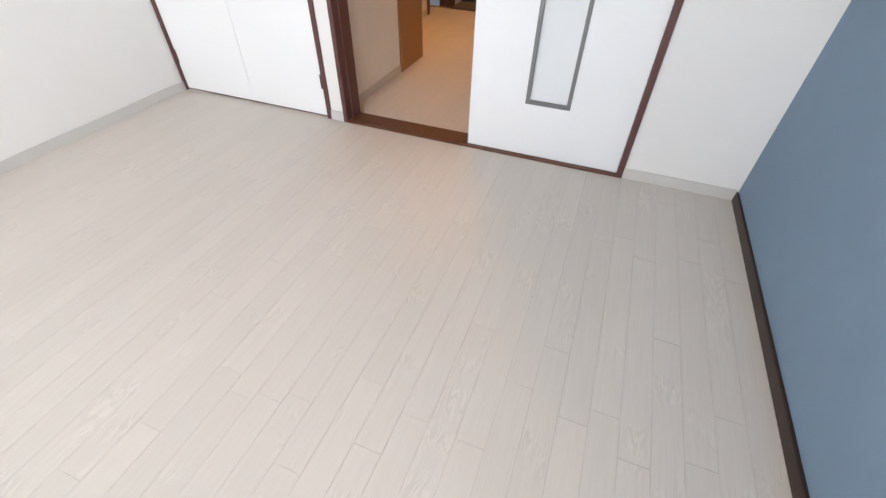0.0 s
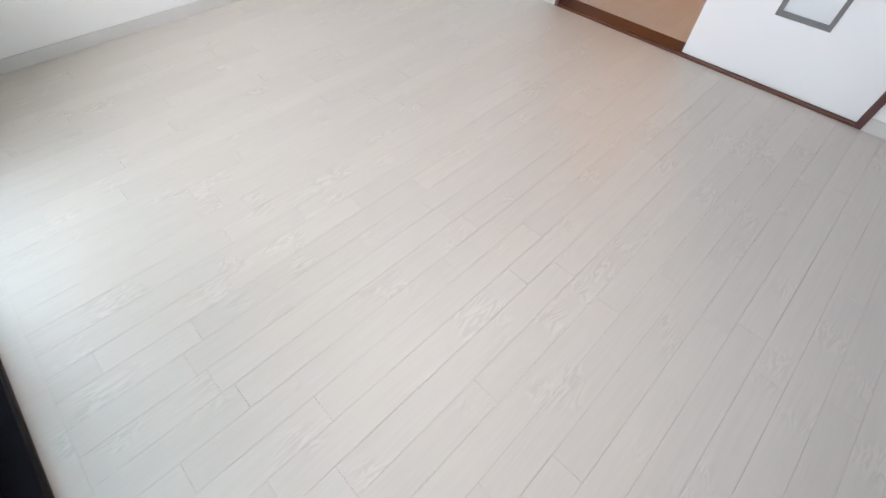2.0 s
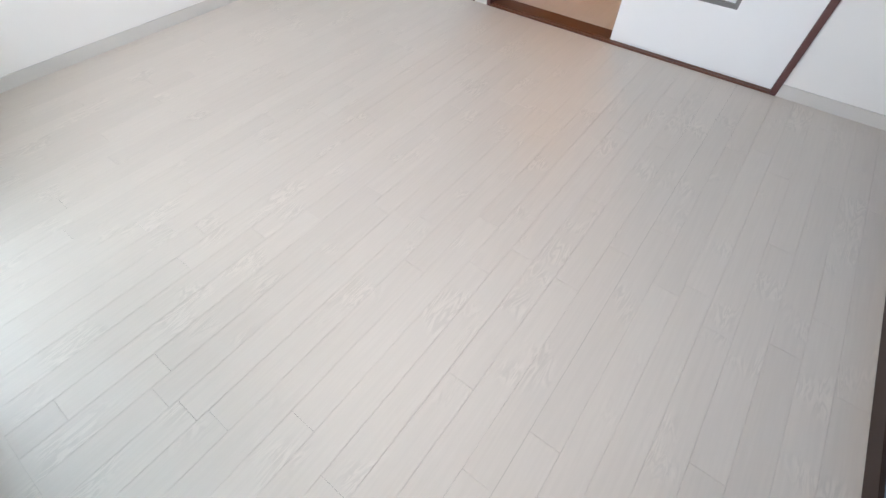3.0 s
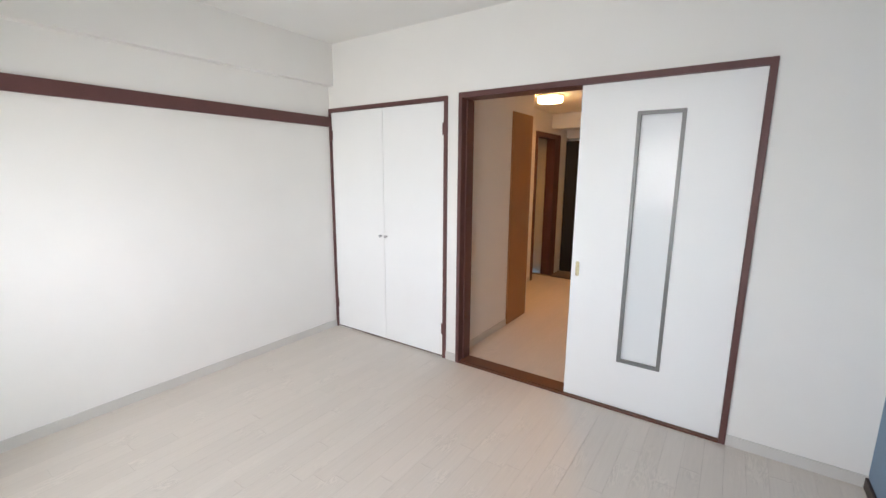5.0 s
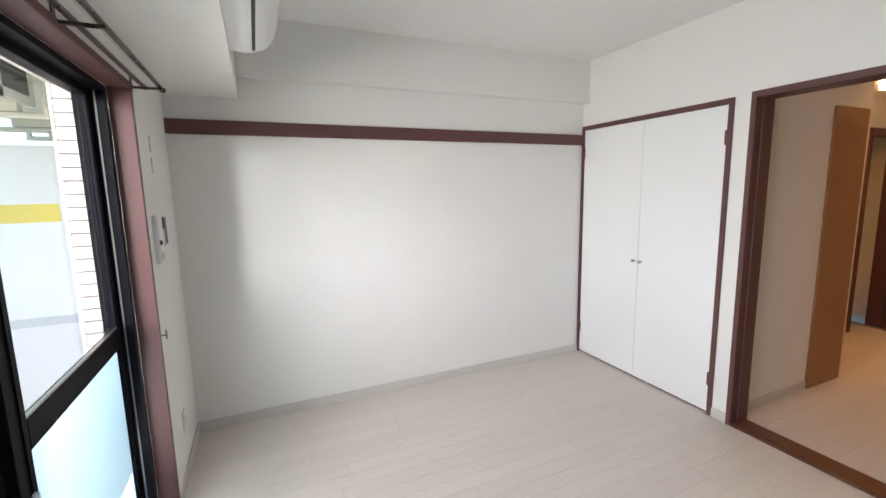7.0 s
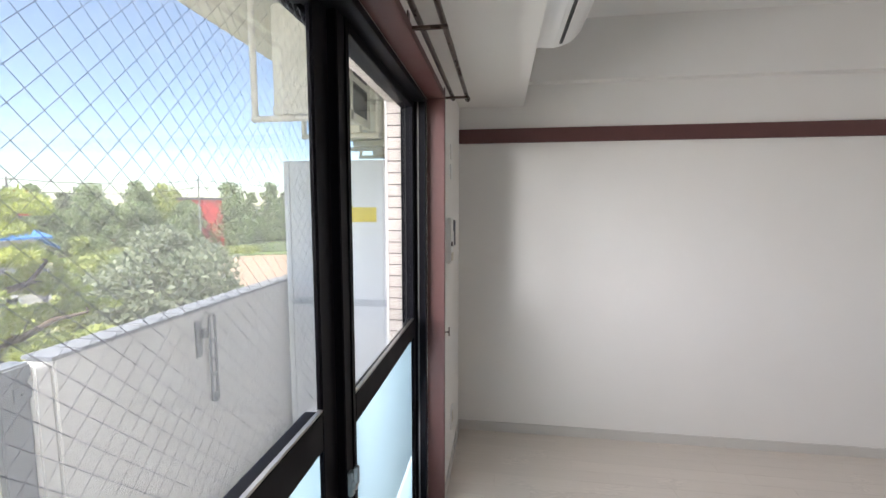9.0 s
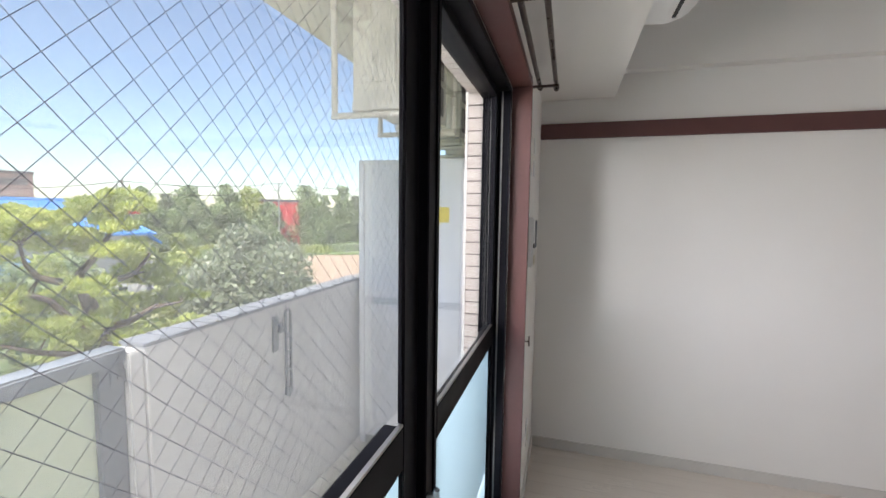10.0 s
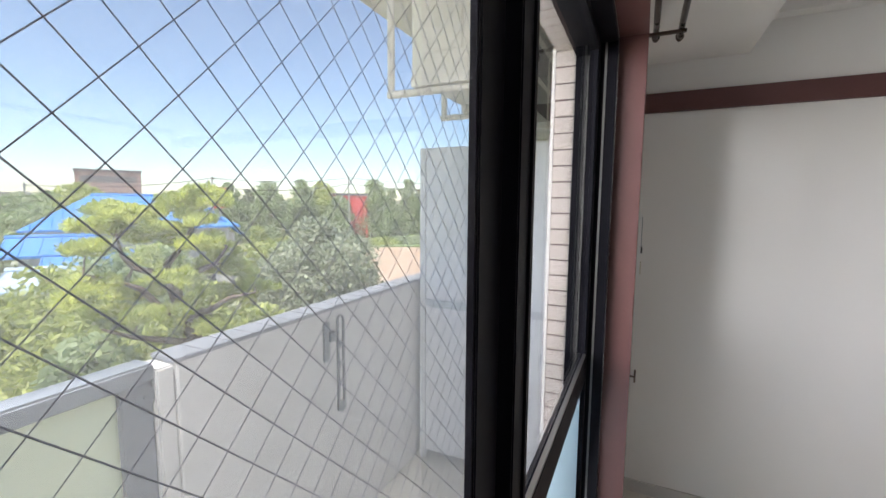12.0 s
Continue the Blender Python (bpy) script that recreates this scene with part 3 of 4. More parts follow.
    boxes("screen_frame", [(mid0 - 0.10, mid0 - 0.07, ys - 0.006, ys + 0.006, Z0 + f, Z1 - f), (X1 - f - 0.03, X1 - f, ys - 0.006, ys + 0.006, Z0 + f, Z1 - f), (mid0 - 0.07, X1 - f - 0.03, ys - 0.006, ys + 0.006, Z0 + f, Z0 + f + 0.03), (mid0 - 0.07, X1 - f - 0.03, ys - 0.006, ys + 0.006, Z1 - f - 0.03, Z1 - f)], BLACKALU, sc, "black frame")
    boxes("net", [(mid0 - 0.07, X1 - f - 0.03, ys - 0.0004, ys + 0.0004, Z0 + f + 0.03, Z1 - f - 0.03)], SCREEN, sc, "fine grey net")


def air_conditioner():
    a = thing("air_conditioner", "white wall air conditioner under the ceiling", "air conditioner", (0, -0.01, 0.018))
    prof = [(-2.605, 2.02), (-2.52, 2.015), (-2.46, 2.035), (-2.425, 2.075), (-2.405, 2.14), (-2.40, 2.30), (-2.605, 2.30)]
    bm = bmesh.new()
    prism(bm, prof, "x", 0.84, 1.63)
    bmesh.ops.bevel(bm, geom=[e for e in bm.edges], offset=0.008, segments=3, affect="EDGES", clamp_overlap=True)
    part("body", bm, ACWHITE, a, "white rounded plastic body")
    bm = bmesh.new()
    prism(bm, [(-2.498, 2.0165), (-2.508, 2.0145), (-2.510, 2.0185), (-2.500, 2.0205)], "x", 0.89, 1.58)
    part("slot", bm, DARKSLOT, a, "dark outlet slot")
    bm = bmesh.new()
    prism(bm, [(-2.497, 2.0150), (-2.466, 2.0275), (-2.466, 2.031), (-2.498, 2.0185)], "x", 0.89, 1.58)
    part("flap", bm, ACWHITE, a, "white outlet flap")


def small_fittings():
    i = thing("intercom", "white wall intercom beside the window", "intercom")
    y = RY
    boxes("body", [(0.50, 0.60, y, y + 0.022, 1.15, 1.37)], ACWHITE, i, "white plastic body", 0.004)
    boxes("button", [(0.565, 0.59, y + 0.022, y + 0.027, 1.235, 1.255)], DARKSLOT, i, "black button")
    boxes("lower_panel", [(0.52, 0.58, y + 0.022, y + 0.026, 1.16, 1.20)], SWITCH, i, bevel=0.001)
    r = thing("remote_control", "grey and white air conditioner remote in its wall holder", "remote control")
    boxes("holder", [(0.405, 0.455, y, y + 0.02, 1.215, 1.30)], ACWHITE, r, "white holder", 0.002)
    boxes("handset", [(0.410, 0.450, y + 0.004, y + 0.024, 1.225, 1.355)], GREYMETAL, r, "grey handset", 0.003)
    for z0, lab in ((1.56, "white blank plate high on the wall beside the window"), (1.66, "small white cable plate on the wall beside the window")):
        p = thing("wall_plate", lab, "wall plate")
        boxes("plate", [(0.40, 0.47, y, y + 0.006, z0, z0 + 0.075)], ACWHITE, p, bevel=0.002)
    o = thing("wall_outlet", "white wall outlet low beside the window", "outlet")
    boxes("plate", [(0.36, 0.43, y, y + 0.007, 0.22, 0.34)], ACWHITE, o, bevel=0.002)
    boxes("socket", [(0.375, 0.415, y + 0.007, y + 0.009, 0.25, 0.31)], SWITCH, o)
    h = thing("curtain_hook", "small dark curtain tie-back hook beside the window casing", "hook")
    bm = bmesh.new()
    tube(bm, (0.700, y, 0.845), (0.700, y + 0.026, 0.845), 0.003)
    tube(bm, (0.700, y + 0.026, 0.826), (0.700, y + 0.026, 0.868), 0.003)
    tube(bm, (0.700, y + 0.0, 0.845), (0.700, y + 0.003, 0.845), 0.011, 14)
    part("arm", bm, RODMAT, h, "dark metal")


room_shell()
closet()
sliding_door()
hall()
curtain_rail()
window()
air_conditioner()
small_fittings()

# ---- balcony ----
GZ = -6.6  # ground level
PX = -0.388  # partition
PY, PZ = -4.365, 0.868  # parapet's inner face and top


def balcony():
    structure("balcony_floor", [(-3.4, 6.0, -4.53, RY - 0.235, -0.62, -0.42)], SLAB, "grey balcony floor", "floor")
    structure("balcony_ceiling", [(-3.4, 6.0, -4.43, RY - 0.235, 2.50, 2.72)], SLAB, "pale painted slab above the balcony", "ceiling")
    structure("parapet", [(-3.4, 1.285, PY - 0.13, PY, -0.42, PZ - 0.012)], CONCRETE, "pale concrete balcony parapet", "parapet", 0.004)
    structure("parapet_pier", [(1.287, 1.347, PY - 0.13, PY - 0.01, -0.16, PZ - 0.02)], CONCRETE, "pale concrete end of the parapet", "parapet", 0.006)
    structure("wall_facade_west", [(-3.4, -0.15, RY - 0.235, RY - 0.10, -0.2, 2.5)], CONCRETE, "pale outer wall of the next flat")
    structure("building_block", [(-3.4, 6.0, RY - 0.235, 4.2, GZ - 0.5, -0.205)], CONCRETE, "plain storeys of the building below the flat", "building")
    cap = structure("parapet_cap", [(-3.4, 1.293, PY - 0.135, PY + 0.004, PZ - 0.014, PZ - 0.008)], CAP, "weathered grey parapet cap", "parapet")
    x = 1.293
    bm = bmesh.new()
    box(bm, -0.105, 0, PY - 0.135, PY + 0.004, PZ - 0.008, PZ, 0.003)
    me = mesh_of("cap_tile", bm, CAP)
    while x > -0.45:
        ob = new("cap_tile", me)
        ob.parent, ob.location = cap, (x, 0, 0)
        x -= 0.108
    rl = thing("balcony_railing", "grey aluminium balcony railing with cloudy panels", "railing", (1.395, PY - 0.07, -0.42))
    o = Vector((1.395, PY - 0.07, -0.42))

    def local(rows):
        return [(a - o.x, b - o.x, c - o.y, d - o.y, e - o.z, f - o.z) for a, b, c, d, e, f in rows]
    boxes("top_rail", local([(1.347, 5.0, PY - 0.105, PY - 0.015, PZ - 0.055, PZ + 0.005)]), GREYMETAL, rl, "grey painted top rail", 0.008)
    boxes("bottom_rail", local([(1.347, 5.0, PY - 0.08, PY - 0.04, -0.15, -0.10)]), GREYMETAL, rl, bevel=0.003)
    xs = [1.350 + 0.435 * i for i in range(8)]
    for i, a in enumerate(xs):
        boxes("post", local([(a, a + 0.095 if i == 0 else a + 0.075, PY - 0.085, PY - 0.03, -0.42, PZ - 0.055)]), GREYMETAL, rl, "grey post", 0.004)
        if i:
            p = boxes("panel", local([(xs[i - 1] + (0.095 if i == 1 else 0.075), a, PY - 0.062, PY - 0.056, -0.10, PZ - 0.055)]), RAILGLASS, rl, "cloudy yellowish panel")
    bm = bmesh.new()
    box(bm, 1.347, 1.405, PY - 0.03, PY - 0.024, 0.74, 0.79, 0.002)
    tube(bm, (1.375, PY - 0.024, 0.765), (1.375, PY - 0.018, 0.765), 0.008)
    bmesh.ops.translate(bm, verts=bm.verts, vec=-o)
    part("fixing_plate", bm, GREYMETAL, rl, "bolted fixing plate")
    # folding laundry pole holder on the parapet
    h = thing("laundry_pole_holder", "grey metal laundry pole holder fixed on the parapet", "laundry pole holder")
    bx = 0.462
    boxes("base_plate", [(bx + 0.06, bx + 0.105, PY, PY + 0.012, 0.60, 0.80)], GREYMETAL, h, "grey base plate", 0.003)
    bm = bmesh.new()
    box(bm, bx + 0.03, bx + 0.07, PY + 0.008, PY + 0.03, 0.70, 0.75, 0.003)
    part("joint", bm, GREYMETAL, h)
    bm = bmesh.new()
    z0, z1, wd, yy = 0.305, 0.82, 0.022, PY + 0.028
    for s in (-1, 1):
        box(bm, bx + s * wd - 0.006, bx + s * wd + 0.006, yy - 0.005, yy + 0.005, z0 + 0.04, z1 - 0.02)
    n = 10
    for i in range(n):
        a, b = math.pi * i / n, math.pi * (i + 1) / n
        tube(bm, (bx + wd * math.cos(a), yy, z1 - 0.02 + wd * math.sin(a)), (bx + wd * math.cos(b), yy, z1 - 0.02 + wd * math.sin(b)), 0.006, 8)
    for z in (0.46, 0.56, 0.66):
        box(bm, bx - wd, bx + wd, yy - 0.004, yy + 0.004, z, z + 0.022)
    prism(bm, [(bx - 0.03, z0 + 0.06), (bx + 0.03, z0 + 0.06), (bx + 0.03, z0 + 0.02), (bx + 0.0, z0), (bx - 0.03, z0 + 0.02)], "y", yy - 0.006, yy + 0.006)
    part("arm", bm, GREYMETAL, h, "slotted arm folded down")
    # partition to the next balcony
    p = thing("balcony_partition", "white fireproof partition board between the balconies", "partition")
    ya, yb = -4.315, RY - 0.236
    boxes("board", [(PX - 0.008, PX, ya + 0.03, yb - 0.02, -0.36, 1.74)], PARTITION, p, "white board")
    boxes("edge_frame", [(PX - 0.02, PX + 0.012, ya - 0.01, ya + 0.03, -0.42, 1.757)], PARTITION, p, "white metal edge", 0.002)
    boxes("edge_frame", [(PX - 0.02, PX + 0.012, ya + 0.03, yb, 1.737, 1.757)], PARTITION, p, "white metal edge", 0.002)
    boxes("edge_frame", [(PX - 0.02, PX + 0.012, yb - 0.02, yb, -0.42, 1.737)], PARTITION, p, "white metal edge", 0.002)
    boxes("band", [(PX, PX + 0.010, ya + 0.03, yb - 0.02, 0.688, 0.738)], PARTBAND, p, "grey horizontal band")
    boxes("sticker", [(PX, PX + 0.001, -3.93, -3.625, 1.312, 1.420)], YELLOW, p, "yellow sticker")


def outdoor_unit(x0, x1, y0, y1, z0, z1, label, hangers):
    u = thing("outdoor_unit", label, "air conditioner outdoor unit", ((x0 + x1) / 2, (y0 + y1) / 2, z0))
    o = Vector(u.location)

    def loc(rows):
        return [(a - o.x, b - o.x, c - o.y, d - o.y, e - o.z, f - o.z) for a, b, c, d, e, f in rows]
    boxes("case", loc([(x0, x1, y0, y1 - 0.012, z0, z1)]), OUTWHITE, u, "weathered ivory steel case", 0.01)
    m = (x0 + x1) / 2
    boxes("coil", loc([(x0 + 0.05, m - 0.02, y1 - 0.012, y1 - 0.004, z0 + 0.05, z1 - 0.05)]), COIL, u, "dark coil")
    boxes("coil", loc([(m + 0.02, x1 - 0.05, y1 - 0.012, y1 - 0.004, z0 + 0.05, z1 - 0.05)]), COIL, u, "dark coil")
    boxes("back_frame", loc([(x0, x0 + 0.05, y1 - 0.012, y1, z0, z1), (x1 - 0.05, x1, y1 - 0.012, y1, z0, z1), (m - 0.02, m + 0.02, y1 - 0.012, y1, z0, z1), (x0 + 0.05, x1 - 0.05, y1 - 0.012, y1, z0, z0 + 0.05), (x0 + 0.05, x1 - 0.05, y1 - 0.012, y1, z1 - 0.05, z1), (x0 + 0.05, m - 0.02, y1 - 0.012, y1, z0 + 0.235, z0 + 0.27), (m + 0.02, x1 - 0.05, y1 - 0.012, y1, z0 + 0.235, z0 + 0.27)]), OUTWHITE, u, "ivory frame around the coil")
    # service cover on the end
    boxes("service_cover", loc([(x1, x1 + 0.012, y0 + 0.05, y1 - 0.06, z0 + 0.10, z1 - 0.12)]), OUTWHITE, u, "ivory service cover", 0.004)
    bm = bmesh.new()
    cx, cz, r = x0 + 0.3, (z0 + z1) / 2, 0.2
    for i in range(24):
        a, b = 2 * math.pi * i / 24, 2 * math.pi * (i + 1) / 24
        tube(bm, (cx + r * math.cos(a), y0 - 0.008, cz + r * math.sin(a)), (cx + r * math.cos(b), y0 - 0.008, cz + r * math.sin(b)), 0.006, 6)
    bmesh.ops.translate(bm, verts=bm.verts, vec=-o)
    part("fan_guard", bm, OUTWHITE, u, "fan guard ring")
    for hx in hangers:
        bm = bmesh.new()
        zb = z0 - 0.060
        tube(bm, (hx, y0 - 0.10, 2.5), (hx, y0 - 0.10, zb), 0.017, 12)
        tube(bm, (hx, y0 - 0.115, zb), (hx, y1 + 0.10, zb), 0.017, 12)
        tube(bm, (hx, y1 + 0.09, zb), (hx, y1 + 0.09, 2.5), 0.017, 12)
        bmesh.ops.translate(bm, verts=bm.verts, vec=-o)
        part("hanger", bm, OUTWHITE, u, "painted steel hanger")
    for hx in hangers:
        boxes("foot", loc([(hx - 0.03, hx + 0.03, y0 + 0.02, y1 - 0.02, z0 - 0.043, z0)]), OUTWHITE, u)
    return u


def window_reveal():
    """Mosaic tiles on the outer reveal and under the lintel."""
    r = thing("tiled_reveal", "pale tiled outer reveal of the window", "wall")
    tagged(r, kind="structure")
    xr = 0.680
    boxes("bed", [(0.655, xr, RY - 0.262, RY - 0.195, -0.16, WZ - 0.004)], GROUT, r, "grey grout")
    boxes("soffit_bed", [(xr, 2.68, RY - 0.262, RY - 0.195, WZ - 0.012, WZ - 0.004)], GROUT, r, "grey grout")
    boxes("corner_bead", [(xr - 0.010, xr + 0.006, RY - 0.272, RY - 0.262, -0.16, WZ - 0.01)], ACWHITE, r, "white corner bead")
    bm = bmesh.new()
    box(bm, 0, 0.006, 0, 0.062, 0, 0.0475, 0.0012)
    me = mesh_of("tile", bm, TILE)
    z = WZ - 0.012 - 0.053
    while z > 0.3:
        ob = new("tile", me)
        ob.parent, ob.location = r, (xr, RY - 0.260, z)
        z -= 0.053
    bm = bmesh.new()
    box(bm, 0, 0.0475, 0, 0.062, -0.006, 0, 0.0012)
    me = mesh_of("tile", bm, TILE)
    x = xr + 0.01
    while x < 2.6:
        ob = new("tile", me)
        ob.parent, ob.location = r, (x, RY - 0.260, WZ - 0.012)
        x += 0.053


balcony()
window_reveal()
outdoor_unit(-0.26, 0.44, -3.93, -3.62, 1.945, 2.47, "weathered ivory outdoor unit hung under the balcony slab", (0.448, -0.12))
outdoor_unit(-1.40, -0.62, -3.93, -3.62, 1.945, 2.47, "weathered ivory outdoor unit hung over the next balcony", (-0.75, -1.27))

# ---- outside ----
GROUND = material("dry_grass_ground", (0.34, 0.33, 0.18), 0.95, vary=0.35, scale=0.35, bump=0.3, bump_scale=4)
SOIL = material("orange_soil", (0.50, 0.35, 0.24), 0.95, vary=0.12, scale=0.6, bump=0.4, bump_scale=6)
FIELD = material("green_field", (0.20, 0.27, 0.10), 0.95, vary=0.3, scale=0.8, bump=0.5, bump_scale=5)
ASPHALT = material("grey_road", (0.18, 0.18, 0.18), 0.9, vary=0.1, scale=1)
BARK = material("rough_bark", (0.14, 0.10, 0.075), 0.95, vary=0.3, scale=4, bump=1.0, bump_scale=18)
PINE = leaf_material("pine_needles", (0.34, 0.42, 0.09), (0.86, 0.88, 0.26))
BROAD = leaf_material("broad_leaves", (0.14, 0.18, 0.09), (0.62, 0.66, 0.46), 0.4)
YGREEN = leaf_material("yellow_green_leaves", (0.28, 0.34, 0.10), (0.70, 0.74, 0.24))
DGREEN = leaf_material("dark_green_leaves", (0.20, 0.28, 0.13), (0.58, 0.66, 0.36))
PALEROOF = material("pale_blue_metal_roof", (0.42, 0.52, 0.62), 0.6, vary=0.12, scale=2)
BLUEROOF = material("blue_metal_roof", (0.07, 0.26, 0.62), 0.7, vary=0.15, scale=1.5)
REDWALL = material("red_painted_wall", (0.80, 0.09, 0.09), 0.6, vary=0.08, scale=0.5)
BRICKDARK = material("dark_grey_facade", (0.17, 0.15, 0.16), 0.8, vary=0.1, scale=0.4)
BRICKRED = material("red_brown_facade", (0.40, 0.27, 0.25), 0.8, vary=0.2, scale=0.5)
HOUSEWALL = material("cream_house_wall", (0.62, 0.60, 0.56), 0.8, vary=0.06, scale=0.8)
CARPAINT = material("white_car_paint", (0.8, 0.8, 0.82), 0.2, coat=0.5)
RUBBER = material("black_rubber", (0.02, 0.02, 0.02), 0.8)
DARKGLASS = material("dark_window_glass", (0.03, 0.04, 0.05), 0.1)
POLE = material("concrete_pole", (0.42, 0.41, 0.39), 0.9)


def leaves(name, blobs, count, size, mat, parent=None, flat=1.0, needle=False, seed=1, label="", fill=0.35):
    """Many small leaves over the outer parts of a set of uneven clumps (x, y, z, rx, ry, rz)."""
    rng = np.random.default_rng(seed)
    B = np.array(blobs, float)
    vol = (B[:, 3] * B[:, 4] * B[:, 5]) ** 0.67
    idx = rng.choice(len(B), count, p=vol / vol.sum())
    d = rng.normal(size=(count, 3))
    d /= np.linalg.norm(d, axis=1)[:, None]
    r = 1 - fill * rng.random(count) ** 1.5
    wob = 1 + 0.16 * np.sin(7 * d[:, 0] + idx) * np.cos(6 * d[:, 1] + 2 * idx) + 0.12 * np.sin(13 * d[:, 2] + 3 * idx)
    c = B[idx, :3] + d * B[idx, 3:] * (r * wob)[:, None]
    u = rng.normal(size=(count, 3))
    if needle:
        u = d * 0.8 + u * 0.5 + np.array([0, 0, 0.7])
    u /= np.linalg.norm(u, axis=1)[:, None]
    v = np.cross(u, rng.normal(size=(count, 3)))
    v /= np.linalg.norm(v, axis=1)[:, None]
    s = size * (0.6 + 0.8 * rng.random(count))[:, None]
    wd = 0.28 if needle else 0.6
    P = np.stack([c - u * s, c + v * s * wd, c + u * s, c - v * s * wd], 1).reshape(-1, 3)
    me = bpy.data.meshes.new(name)
    n = count
    me.vertices.add(4 * n)
    me.vertices.foreach_set("co", P.ravel())
    me.loops.add(4 * n)
    me.loops.foreach_set("vertex_index", np.arange(4 * n))
    me.polygons.add(n)
    me.polygons.foreach_set("loop_start", np.arange(n) * 4)
    me.update(calc_edges=True)
    me.materials.append(mat)
    ob = new(name, me)
    if parent:
        ob.parent = parent
    return tagged(ob, label)


def limb(bm, pts, r0, r1):
    n = len(pts) - 1
    for i in range(n):
        a, b = r0 + (r1 - r0) * i / n, r0 + (r1 - r0) * (i + 1) / n
        tube(bm, pts[i], pts[i + 1], a, 8, b)
        bmesh.ops.create_icosphere(bm, subdivisions=1, radius=b, matrix=Matrix.Translation(pts[i + 1]))


def tree(name, label, at, height, width, trunk_h, mat, count, size, seed, shape="round", category="tree"):
    rng = random.Random(seed)
    t = thing(name, label, category, at)
    bm = bmesh.new()
    limb(bm, [(0, 0, -0.2), (0.05 * width, 0, trunk_h * 0.6), (0, 0.03 * width, height * 0.75)], 0.035 * width + 0.06, 0.03)
    for i in range(6):
        a = rng.uniform(0, 6.28)
        z = trunk_h + (height - trunk_h) * rng.uniform(0.05, 0.5)
        limb(bm, [(0, 0, z), (0.2 * width * math.cos(a), 0.2 * width * math.sin(a), z + 0.08 * height), (0.36 * width * math.cos(a), 0.36 * width * math.sin(a), z + 0.12 * height)], 0.014 * width + 0.02, 0.02)
    part("trunk", bm, BARK, t, "brown bark trunk")
    blobs = []
    n = 16
    for i in range(n):
        k = (i + 0.5) / n
        z = trunk_h + (height - trunk_h) * k
        if shape == "cone":
            rr = 0.5 * width * (1 - k) ** 0.6 + 0.05 * width
        else:
            rr = 0.5 * width * math.sin(math.pi * min(1, 0.12 + 0.88 * k)) ** 0.6
        for j in range(3):
            a = rng.uniform(0, 6.28)
            q = rr * rng.uniform(0.35, 0.75)
            s = max(0.12 * width, rr * rng.uniform(0.4, 0.65))
            blobs.append((q * math.cos(a), q * math.sin(a), min(z, height - s * 0.5), s, s, s * 0.7))
    leaves("crown", blobs, count, size, mat, t, seed=seed)
    return t


